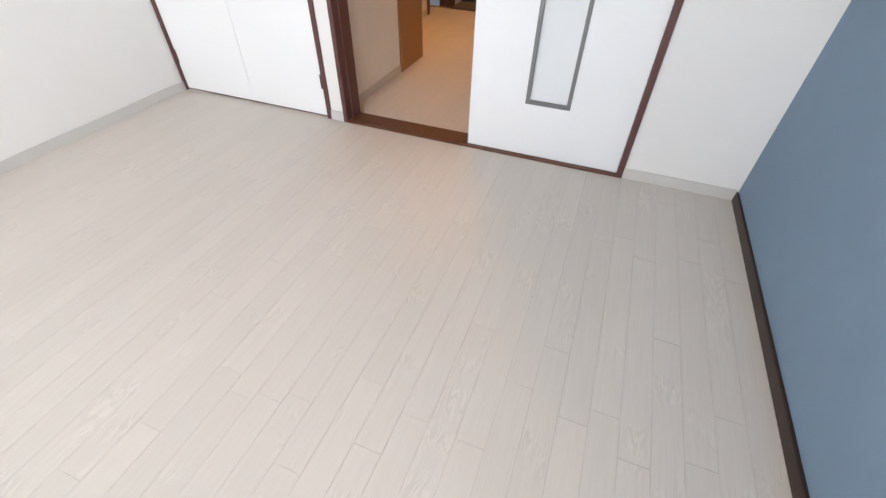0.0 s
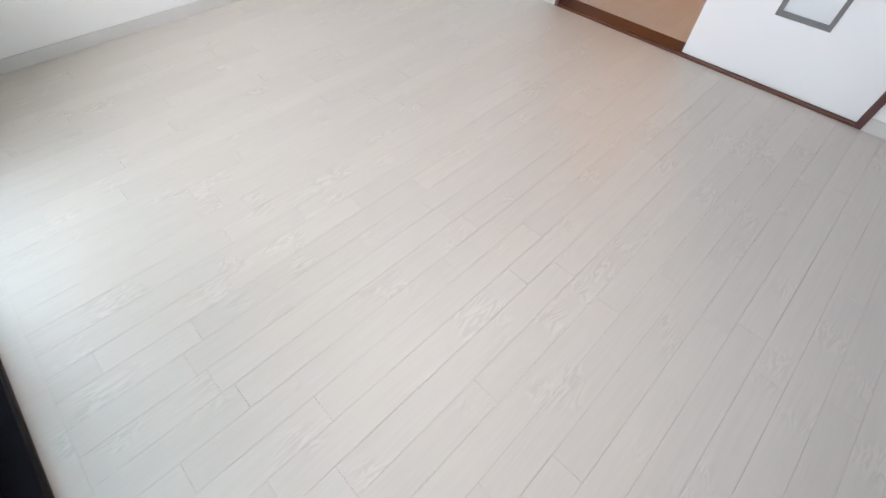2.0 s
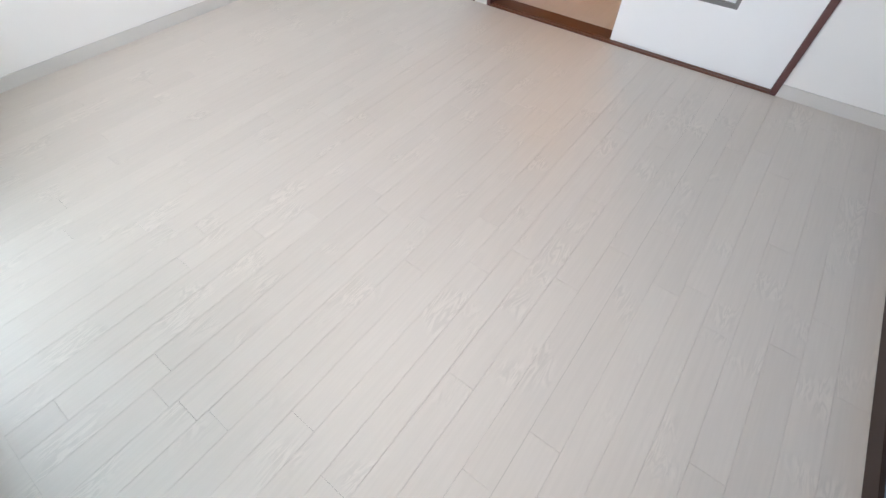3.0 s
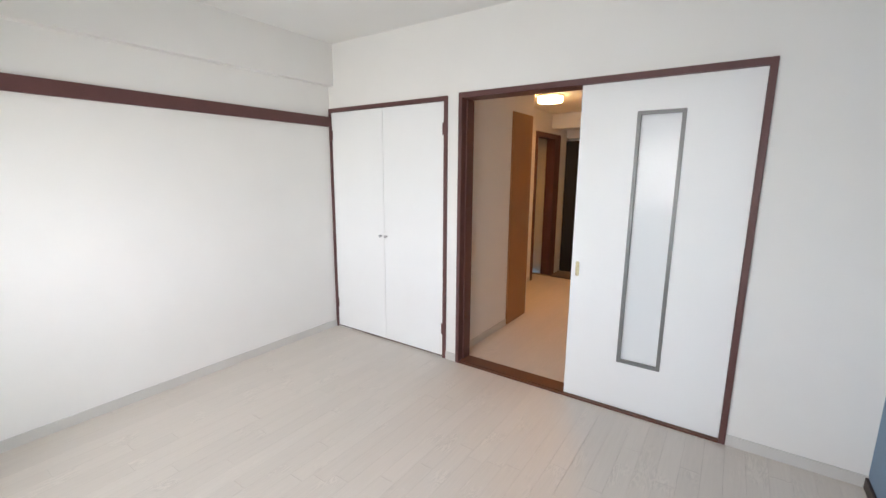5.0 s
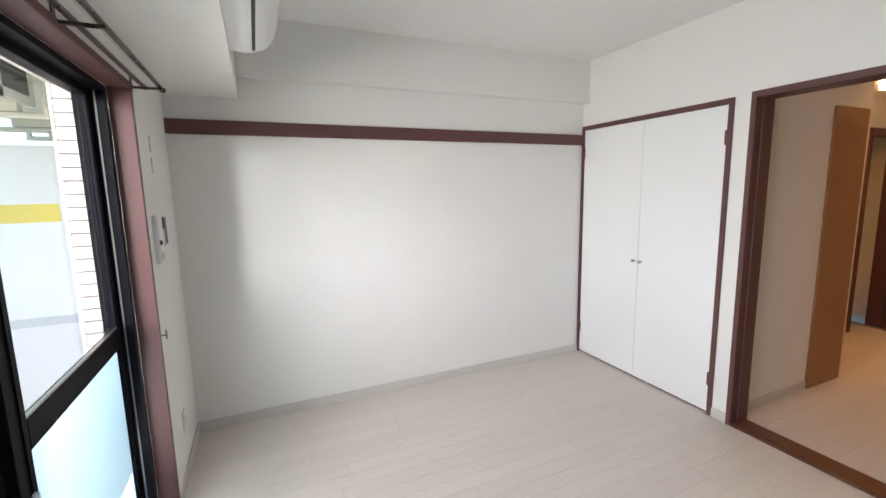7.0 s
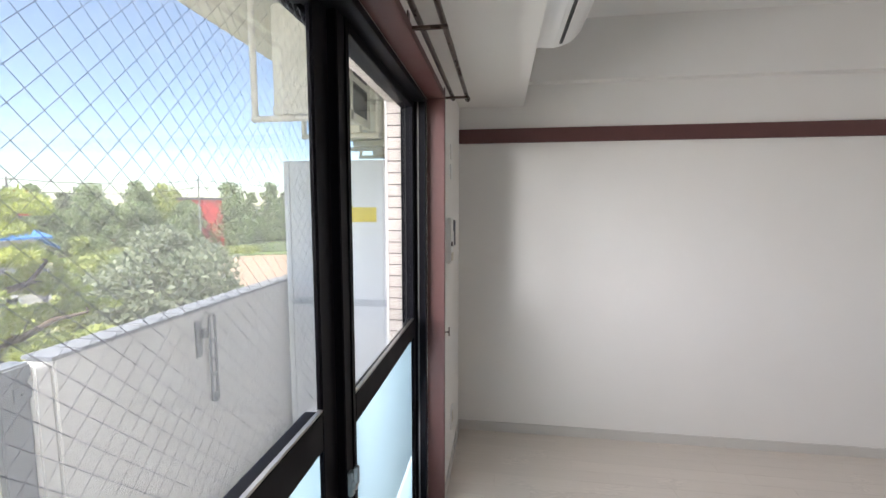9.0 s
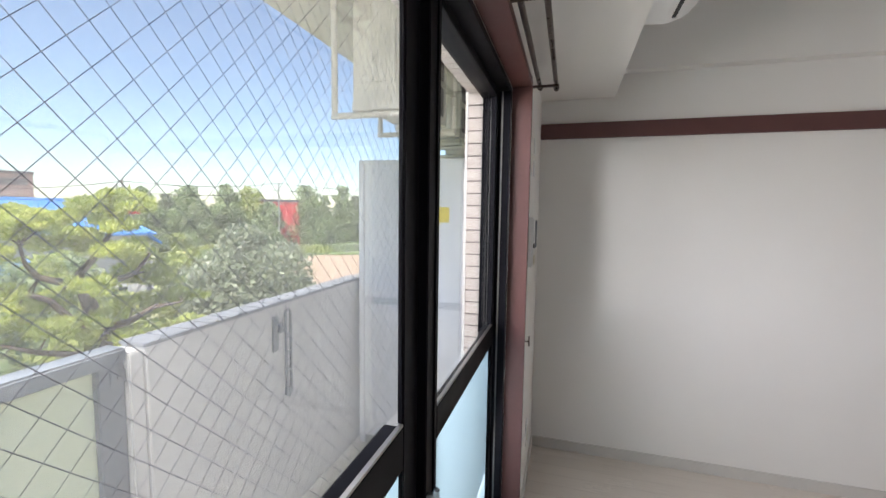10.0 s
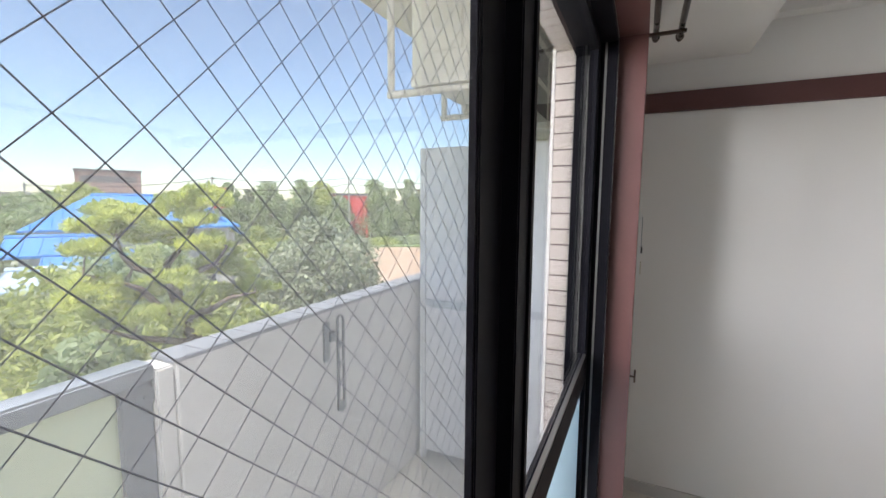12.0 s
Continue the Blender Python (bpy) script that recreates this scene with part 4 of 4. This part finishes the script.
def pine():
    """A big garden pine with flat tufts of needles on crooked limbs."""
    at = Vector((-3.2, -11.1, GZ))
    t = thing("pine_tree", "large garden pine with crooked limbs and layered yellow-green tufts", "tree", at)
    bm = bmesh.new()
    rng = random.Random(5)
    side, deep = Vector((-0.84, 0.55, 0)), Vector((-0.55, -0.84, 0))

    def at_side(u, d, z):
        return side * u + deep * d + Vector((0, 0, z))
    limb(bm, [at_side(0.5, 0, -0.2), at_side(0.25, 0, 2.4), at_side(0.35, 0, 4.4), at_side(-0.1, 0, 5.7), at_side(-0.3, 0, 6.45)], 0.20, 0.11)
    fork, low = at_side(-0.3, 0, 6.45), at_side(-0.1, 0, 5.7)
    mains = [[fork, (-0.6, 0.1, 6.62), (-0.88, 0.1, 6.73), (-1.04, 0.1, 6.98), (-1.1, 0.2, 7.3)], [low, (-0.45, -0.3, 5.95), (-0.73, -0.4, 6.38), (-1.0, -0.5, 6.55), (-1.5, -0.6, 6.75)], [fork, (-0.35, 0.1, 6.75), (-0.15, 0.1, 7.0), (0.12, 0.1, 7.45), (0.2, 0.1, 7.85)], [fork, (0.1, -0.2, 6.6), (0.45, -0.3, 6.75), (0.7, -0.3, 7.1)], [low, (0.3, -0.4, 5.85), (0.7, -0.5, 6.1), (1.15, -0.5, 6.15)], [at_side(0.1, 0, 5.1), (-0.4, -0.5, 5.4), (-0.9, -0.7, 5.6), (-1.3, -0.7, 5.8)]]
    for m in mains:
        limb(bm, [m[0]] + [at_side(*p) for p in m[1:]], 0.085, 0.022)
    # tufts: across and up, each on a twig from the nearest limb
    tufts = [(0.15, 8.12), (0.42, 8.08), (0.28, 7.92), (-0.02, 7.98), (0.18, 7.66), (-1.11, 7.83), (-0.86, 7.71), (-1.12, 7.58), (-0.55, 7.8), (-0.45, 7.5), (-1.35, 7.52), (-0.8, 7.3), (-0.27, 7.24), (0.10, 7.15), (0.40, 7.2), (-1.5, 7.13), (0.58, 6.98), (0.72, 6.66), (0.98, 6.46), (1.24, 6.12), (0.85, 5.96), (0.45, 6.12), (-1.05, 6.2), (-0.7, 5.94), (-0.30, 5.72), (0.05, 5.5), (-1.35, 5.9), (-1.7, 6.3), (-0.1, 6.6), (0.35, 6.55), (-0.55, 6.2), (0.0, 5.95), (0.4, 5.6), (-1.4, 6.55)]
    nodes = [at_side(*p) for m in mains for p in m[1:]]
    blobs = []
    for u, z in tufts:
        c = at_side(u, rng.uniform(-0.8, 0.8) * (0.5 if z > 6.8 else 1), z)
        n = min(nodes, key=lambda q: (q - c).length)
        limb(bm, [n, n.lerp(c, 0.5) + Vector((0, 0, 0.04)), c], 0.018, 0.008)
        for _ in range(12):
            q = c + side * rng.gauss(0, 0.15) + deep * rng.gauss(0, 0.24) + Vector((0, 0, rng.uniform(-0.05, 0.12)))
            k = rng.uniform(0.11, 0.22)
            blobs.append((q.x, q.y, q.z, k, k, k * 0.55))
    part("trunk", bm, BARK, t, "rough crooked trunk and limbs")
    leaves("crown", blobs, 80000, 0.05, PINE, t, needle=True, seed=4, label="yellow-green needle tufts", fill=0.8)


def simple_house(name, label, at, w, d, h, rise, roof_mat, wall_mat, turn, hip=0.0):
    """A house with eaves, a gabled roof, windows and a door."""
    hs = thing(name, label, "house", at)
    hs.rotation_euler = (0, 0, radians(turn))
    boxes("wall", [(-w / 2, w / 2, -d / 2, d / 2, 0, h)], wall_mat, hs, "pale rendered walls", 0.03)
    bm = bmesh.new()
    e = 0.7
    prism(bm, [(-d / 2 - e, h - 0.15), (0, h + rise), (d / 2 + e, h - 0.15), (d / 2 + e, h - 0.30), (0, h + rise - 0.2), (-d / 2 - e, h - 0.30)], "x", -w / 2 - e, w / 2 + e)
    for v in bm.verts:
        if abs(v.co.y) < 0.01:
            v.co.x -= math.copysign(hip, v.co.x)
    rf = part("roof", bm, roof_mat, hs, "blue metal roof")
    bm = bmesh.new()
    n = int(w / 0.45)
    for i in range(n + 1):
        x = -w / 2 - e + 0.05 + i * (w + 2 * e - 0.1) / n
        for s in (-1, 1):
            k = max(0.0, (abs(x) - (w / 2 + e - hip)) / hip) if hip else 0.0
            L0, L1 = Vector((x, s * (d / 2 + e), h - 0.14)), Vector((x, s * (d / 2 + e) * k, h + rise + 0.01 - (rise + 0.15) * k))
            tube(bm, L0, L1, 0.035, 4)
    tube(bm, (-w / 2 - e + hip, 0, h + rise + 0.02), (w / 2 + e - hip, 0, h + rise + 0.02), 0.12, 8)
    tagged(part("roof_seam", bm, roof_mat, rf, "raised seams and ridge"), kind="stuff")
    for s in (-1, 1):
        for i in range(3):
            x = -w / 2 + w * (i + 0.5) / 3
            wn = boxes("window", [(x - 0.8, x + 0.8, s * d / 2 - 0.04, s * d / 2 + 0.05, 0.9, 2.1)], DARKGLASS, hs, "dark window")
            boxes("window_frame", [(x - 0.88, x - 0.8, s * d / 2 - 0.05, s * d / 2 + 0.08, 0.82, 2.18), (x + 0.8, x + 0.88, s * d / 2 - 0.05, s * d / 2 + 0.08, 0.82, 2.18), (x - 0.8, x + 0.8, s * d / 2 - 0.05, s * d / 2 + 0.08, 2.1, 2.18), (x - 0.8, x + 0.8, s * d / 2 - 0.05, s * d / 2 + 0.08, 0.82, 0.9)], ACWHITE, wn)
    return hs


def block_building(name, label, at, w, d, h, mat, floors, turn, band=None):
    b = thing(name, label, "building", at)
    b.rotation_euler = (0, 0, radians(turn))
    boxes("wall", [(-w / 2, w / 2, -d / 2, d / 2, 0, h)], mat, b)
    boxes("parapet_edge", [(-w / 2 - 0.2, w / 2 + 0.2, -d / 2 - 0.2, d / 2 + 0.2, h, h + 0.5)], BRICKDARK, b)
    fh = h / floors
    bm = bmesh.new()
    for f in range(floors):
        for s in (-1, 1):
            box(bm, -w / 2 + 0.8, w / 2 - 0.8, s * d / 2 - 0.06, s * d / 2 + 0.06, f * fh + 0.35 * fh, f * fh + 0.75 * fh)
            box(bm, s * w / 2 - 0.06, s * w / 2 + 0.06, -d / 2 + 0.8, d / 2 - 0.8, f * fh + 0.35 * fh, f * fh + 0.75 * fh)
    tagged(part("window_row", bm, band or DARKGLASS, b), kind="stuff")
    return b


def car():
    c = thing("parked_car", "white parked car by the house", "car", (-9.4, -37.5, GZ + 0.02))
    c.rotation_euler = (0, 0, radians(70))
    bm = bmesh.new()
    prism(bm, [(-2.1, 0.35), (-2.1, 0.85), (-1.9, 0.98), (-1.2, 1.02), (-0.6, 1.48), (0.9, 1.50), (1.5, 1.05), (2.05, 0.95), (2.15, 0.6), (2.1, 0.35)], "y", -0.82, 0.82)
    bmesh.ops.bevel(bm, geom=list(bm.edges), offset=0.08, segments=2, affect="EDGES", clamp_overlap=True)
    b = part("body", bm, CARPAINT, c, "white body")
    bm = bmesh.new()
    prism(bm, [(-1.05, 1.04), (-0.58, 1.40), (0.85, 1.42), (1.3, 1.06)], "y", -0.835, 0.835)
    part("side_window", bm, DARKGLASS, b, "dark glass")
    for x in (-1.3, 1.3):
        for y in (-0.75, 0.75):
            bm = bmesh.new()
            tube(bm, (x, y - 0.1, 0.3), (x, y + 0.1, 0.3), 0.31, 20)
            part("wheel", bm, RUBBER, c, "black tyre")


def utility_pole(at, h):
    p = thing("utility_pole", "concrete utility pole with cross arms", "utility pole", at)
    bm = bmesh.new()
    tube(bm, (0, 0, -0.3), (0, 0, h), 0.19, 10, 0.12)
    part("pole", bm, POLE, p)
    for z in (h - 0.4, h - 1.2):
        o = boxes("cross_arm", [(-0.7, 0.7, -0.05, 0.05, z, z + 0.1)], POLE, p)
        o.rotation_euler = (0, 0, radians(20))
    return p


def cable(name, a, b, sag, r=0.045):
    bm = bmesh.new()
    a, b = Vector(a), Vector(b)
    n = 14
    pts = [a.lerp(b, i / n) - Vector((0, 0, sag * 4 * (i / n) * (1 - i / n))) for i in range(n + 1)]
    for i in range(n):
        tube(bm, pts[i], pts[i + 1], r, 4)
    ob = new(name, mesh_of(name, bm, RUBBER))
    tagged(ob, "black overhead cable between poles", "cable", "overhead cables")


def outside():
    bm = bmesh.new()
    box(bm, -1500, 1500, -2500, 60, GZ - 1, GZ)
    tagged(new("ground", mesh_of("ground", bm, GROUND)), "flat ground with dry grass reaching the horizon", "ground", kind="structure")

    def patch(name, pts, z, mat, label, cat):
        bm = bmesh.new()
        lo = [bm.verts.new((x, y, GZ - 0.1)) for x, y in pts]
        hi = [bm.verts.new((x, y, GZ + z)) for x, y in pts]
        bm.faces.new(hi)
        bm.faces.new(lo[::-1])
        for i in range(len(pts)):
            j = (i + 1) % len(pts)
            bm.faces.new((lo[i], lo[j], hi[j], hi[i]))
        bmesh.ops.recalc_face_normals(bm, faces=bm.faces)
        tagged(new(name, mesh_of(name, bm, mat)), label, cat, kind="structure")
    patch("soil_field", [(-16, -12), (-62, -34), (-66, -40), (-58.7, -46), (-34, -37), (-17, -26)], 0.02, SOIL, "bare orange soil field", "field")
    patch("crop_field", [(-66, -35), (-98, -52), (-90, -64), (-60, -48)], 0.25, FIELD, "green crop field", "field")
    patch("road", [(-20, -52), (-74, -60), (-90, -42), (-95, -44), (-78, -66), (-20, -58)], 0.03, ASPHALT, "grey road", "road")
    pine()
    tree("evergreen_tree", "broad round evergreen with pale shiny leaves", (-13.4, -16.6, GZ), 7.1, 6.0, 0.7, BROAD, 34000, 0.12, 11)
    tree("shrub", "yellow-green leafy shrub beside the round evergreen", (-13.6, -20.9, GZ), 6.7, 2.6, 0.4, YGREEN, 9000, 0.10, 12, category="shrub")
    rng = random.Random(9)
    for i, (x, y, h, w, m, c) in enumerate([(-0.2, -11.0, 4.9, 4.4, YGREEN, 16000), (-4.0, -10.0, 4.3, 3.6, YGREEN, 13000), (0.8, -14.5, 5.2, 4.6, DGREEN, 12000), (-6.6, -12.0, 4.2, 3.6, YGREEN, 10000), (-7.5, -17.5, 4.6, 3.6, DGREEN, 7000), (-3.0, -16.0, 5.0, 4.0, YGREEN, 9000), (-9.5, -13.5, 3.4, 3.2, BROAD, 8000), (2.6, -17.0, 5.0, 5.0, YGREEN, 10000), (-5.0, -22.0, 4.6, 4.5, YGREEN, 8000), (-4.6, -13.4, 5.3, 3.4, YGREEN, 12000), (-6.4, -15.0, 5.4, 3.2, YGREEN, 9000), (-3.8, -12.7, 5.5, 3.0, YGREEN, 11000), (-5.7, -12.0, 5.2, 3.0, YGREEN, 10000), (-2.2, -12.6, 5.3, 2.8, DGREEN, 9000), (-8.2, -8.8, 3.2, 3.0, YGREEN, 8000), (-4.0, -18.8, 6.0, 4.2, YGREEN, 9000), (-6.2, -20.6, 6.1, 4.4, DGREEN, 9000), (-8.6, -22.5, 6.0, 4.4, YGREEN, 8000), (-10.8, -25.0, 5.7, 4.6, DGREEN, 8000), (-1.4, -20.5, 6.2, 4.8, YGREEN, 8000), (-13.0, -28.0, 5.6, 4.8, YGREEN, 8000)]):
        tree("shrub", "dense leafy garden shrub" if m is not DGREEN else "dark green garden shrub", (x, y, GZ), h, w, 0.3, m, c, 0.11, 20 + i, category="shrub")
    for i, (x, y, h, w, m) in enumerate([(-6, -52, 7.2, 9, DGREEN), (-13.2, -44.2, 4.6, 6, BROAD), (-1, -48, 6.4, 9, DGREEN), (5, -50, 7.0, 10, DGREEN), (-3, -38, 4.0, 7, BROAD), (3, -36, 4.5, 8, BROAD), (-22, -66, 7.5, 8, DGREEN)]):
        tree("garden_tree", "round leafy tree behind the gardens", (x, y, GZ), h, w, 1.0, m, 5000, 0.24, 40 + i)
    far = [(-54.6, -75.4, 11.3, 6.2, "cone", DGREEN), (-62.4, -79.4, 10.4, 4.0, "cone", BROAD), (-61.1, -72.5, 11.9, 8.2, "cone", DGREEN), (-67.2, -69.3, 12.5, 6.0, "round", DGREEN), (-71.7, -67.4, 12.3, 6.4, "round", YGREEN), (-70.9, -62.1, 9.2, 5.4, "round", DGREEN), (-78.7, -58.4, 12.9, 8.0, "cone", DGREEN), (-85.8, -58.4, 11.0, 5.0, "cone", DGREEN), (-87.9, -54.9, 13.4, 5.8, "cone", DGREEN), (-93.0, -54.1, 11.2, 5.2, "round", BROAD), (-96.7, -51.1, 12.9, 7.3, "cone", DGREEN), (-100.1, -47.6, 12.3, 7.4, "cone", DGREEN), (-22.9, -73.7, 8.7, 6.4, "round", DGREEN), (-27.2, -68.9, 10.1, 6.6, "round", YGREEN), (-25.0, -71.9, 9.0, 6.0, "round", DGREEN), (-46.0, -73.0, 10.3, 3.8, "cone", DGREEN), (-17.0, -76.0, 8.9, 8.0, "round", DGREEN), (-40.5, -76.0, 8.8, 6.0, "round", DGREEN)]
    for i, (x, y, h, w, s, m) in enumerate(far):
        tree("street_tree", "conical evergreen along the road" if s == "cone" else "round evergreen along the road", (x, y, GZ), h, w * 1.25, 1.2, m, 9000, 0.26, 60 + i, s)
    # low hedges by the fields
    for i, (x, y, w) in enumerate([(-60, -49, 5), (-64, -46, 5), (-68, -43, 5), (-71, -40, 5), (-56, -52, 6), (-50, -55, 6), (-82, -55, 3), (-60, -62, 6), (-9.0, -29.6, 5), (-6.6, -31.5, 5), (-12.5, -46, 7)]):
        k = 1.0 if x < -20 else 2.4
        h = thing("hedge", "low clipped hedge along the field" if x < -20 else "tall yellow-green hedge by the houses", "hedge", (x, y, GZ))
        leaves("foliage", [(0, 0, 0.5 * k, w * 0.5, w * 0.5, 1.1 * k), (w * 0.3, -w * 0.3, 0.5 * k, w * 0.4, w * 0.4, 1.0 * k), (0, 0, 1.4 * (k - 0.9), w * 0.5, w * 0.45, 0.9 * k)], 4000, 0.16, (BROAD, YGREEN, DGREEN)[i % 3], h, seed=80 + i)
    simple_house("blue_roof_house", "single-storey house with a bright blue metal roof", (-18.2, -39.6, GZ), 11.6, 7.6, 6.2, 2.2, BLUEROOF, HOUSEWALL, -27, 3.6)
    simple_house("blue_roof_shed", "low shed with a blue metal roof", (-10.2, -33.6, GZ), 2.6, 3.0, 5.2, 0.7, BLUEROOF, HOUSEWALL, -30)
    simple_house("blue_roof_annex", "small annex with a blue metal roof", (-9.6, -28.1, GZ), 2.6, 3.0, 4.5, 0.8, BLUEROOF, HOUSEWALL, -30)
    simple_house("small_house", "small cream house with a dark blue gable roof", (-21.6, -35.9, GZ), 2.8, 3.4, 5.4, 1.9, BLUEROOF, HOUSEWALL, 58)
    simple_house("pale_shed", "low shed with a pale blue metal roof", (-7.3, -27.0, GZ), 1.6, 2.4, 4.4, 0.5, PALEROOF, HOUSEWALL, -40)
    block_building("office_building", "dark brick building with reddish front", (-54.1, -114.6, GZ), 11.5, 11.5, 14.2, BRICKRED, 4, -28, BRICKDARK)
    block_building("red_shop", "bright red roadside shop", (-75.7, -63.5, GZ), 7, 7, 9.4, REDWALL, 2, 52, REDWALL)
    block_building("long_store", "low grey and red store behind the trees", (-78.0, -92.0, GZ), 34, 12, 6.6, HOUSEWALL, 2, 48, REDWALL)
    for i, (x, y, w, h) in enumerate([(-95, -190, 30, 9), (-130, -170, 40, 8), (-60, -200, 26, 10), (-170, -150, 50, 8.5), (-20, -180, 30, 9), (-190, -110, 40, 8), (15, -150, 26, 9)]):
        block_building("distant_building", "low pale building in the distance", (x, y, GZ), w, 14, h, HOUSEWALL, 3, 20 * i, BRICKDARK)
    car()
    tops = []
    for (x, y), h in (((-70.6, -59.3), 13.4), ((-40.5, -61.0), 11.7), ((-24.0, -74.0), 10.2), ((-92.0, -30.0), 12.6), ((-53.4, -80.0), 12.0)):
        utility_pole((x, y, GZ), h)
        tops.append((x, y, GZ + h - 0.3))
    cable("power_cable", tops[0], tops[1], 0.7)
    cable("power_cable", tops[1], tops[2], 0.7)
    cable("power_cable", tops[3], tops[0], 0.7)
    cable("power_cable", Vector(tops[0]) - Vector((0, 0, 1.3)), Vector(tops[1]) - Vector((0, 0, 1.3)), 0.9)
    cable("power_cable", Vector(tops[3]) - Vector((0, 0, 1.3)), Vector(tops[0]) - Vector((0, 0, 1.3)), 0.9)
    s = thing("roadside_sign", "tall red and white roadside sign", "sign", (-40.0, -58.9, GZ))
    boxes("mast", [(-0.15, 0.15, -0.15, 0.15, 0, 7.5)], POLE, s)
    boxes("board", [(-1.0, 1.0, -0.2, 0.2, 7.0, 10.0)], REDWALL, s, "red board")
    boxes("mark", [(-0.5, 0.5, 0.2, 0.24, 7.8, 9.2), ], ACWHITE, s, "plain white mark")


outside()


# ---- floor strips, last ----
def floors():
    f = structure("floor", [(-0.15, RX + 0.1, RY - 0.2, 0.0, -0.15, -0.0045)], GAP, "pale whitewashed oak strip floor", "floor")
    g = structure("hall_floor", [(0.1, 2.74, 0.0, 3.08, -0.15, -0.0045)], GAP, "pale oak strip floor of the corridor", "floor")
    w = 0.09
    cache = {}
    rng = random.Random(3)
    known = {0: -2.66, 2: -2.815, 3: -2.49, 5: -2.55}

    def strip(parent, x, x1, y0, y1):
        key = (round(x1 - x, 3), round(y1 - y0, 3))
        if key not in cache:
            bm = bmesh.new()
            e = 0.0003
            box(bm, e, key[0] - e, e, key[1] - e, -0.0045, 0, 0.0002)
            cache[key] = mesh_of("plank", bm, OAK)
        ob = new("plank", cache[key])
        ob.parent, ob.location = parent, (x, y0, 0)

    k = -23
    while 2.065 + k * w < RX:
        x0 = max(0.0, 2.065 + k * w)
        x1 = min(RX, 2.065 + (k + 1) * w)
        if x1 > 0.005:
            j = known.get(k, RY + rng.randrange(1, 15) * 0.06)
            cuts = [RY]
            y = j
            while y > RY + 0.06:
                y -= 0.9
            y += 0.9
            while y < -0.05:
                cuts.append(round(y, 3))
                y += 0.9
            cuts.append(0.0)
            for a, b in zip(cuts, cuts[1:]):
                if b - a > 0.01:
                    strip(f, x0, x1, a, b)
            if x0 > 0.1 and x1 < 2.7:
                y = 0.0
                cut = [0.0] + [round(0.06 * rng.randrange(3, 14) + 0.9 * i, 3) for i in range(4)]
                cut = [c for c in cut if c < 3.0] + [3.0]
                for a, b in zip(cut, cut[1:]):
                    if b - a > 0.02:
                        strip(g, x0, x1, a, b)
        k += 1


floors()
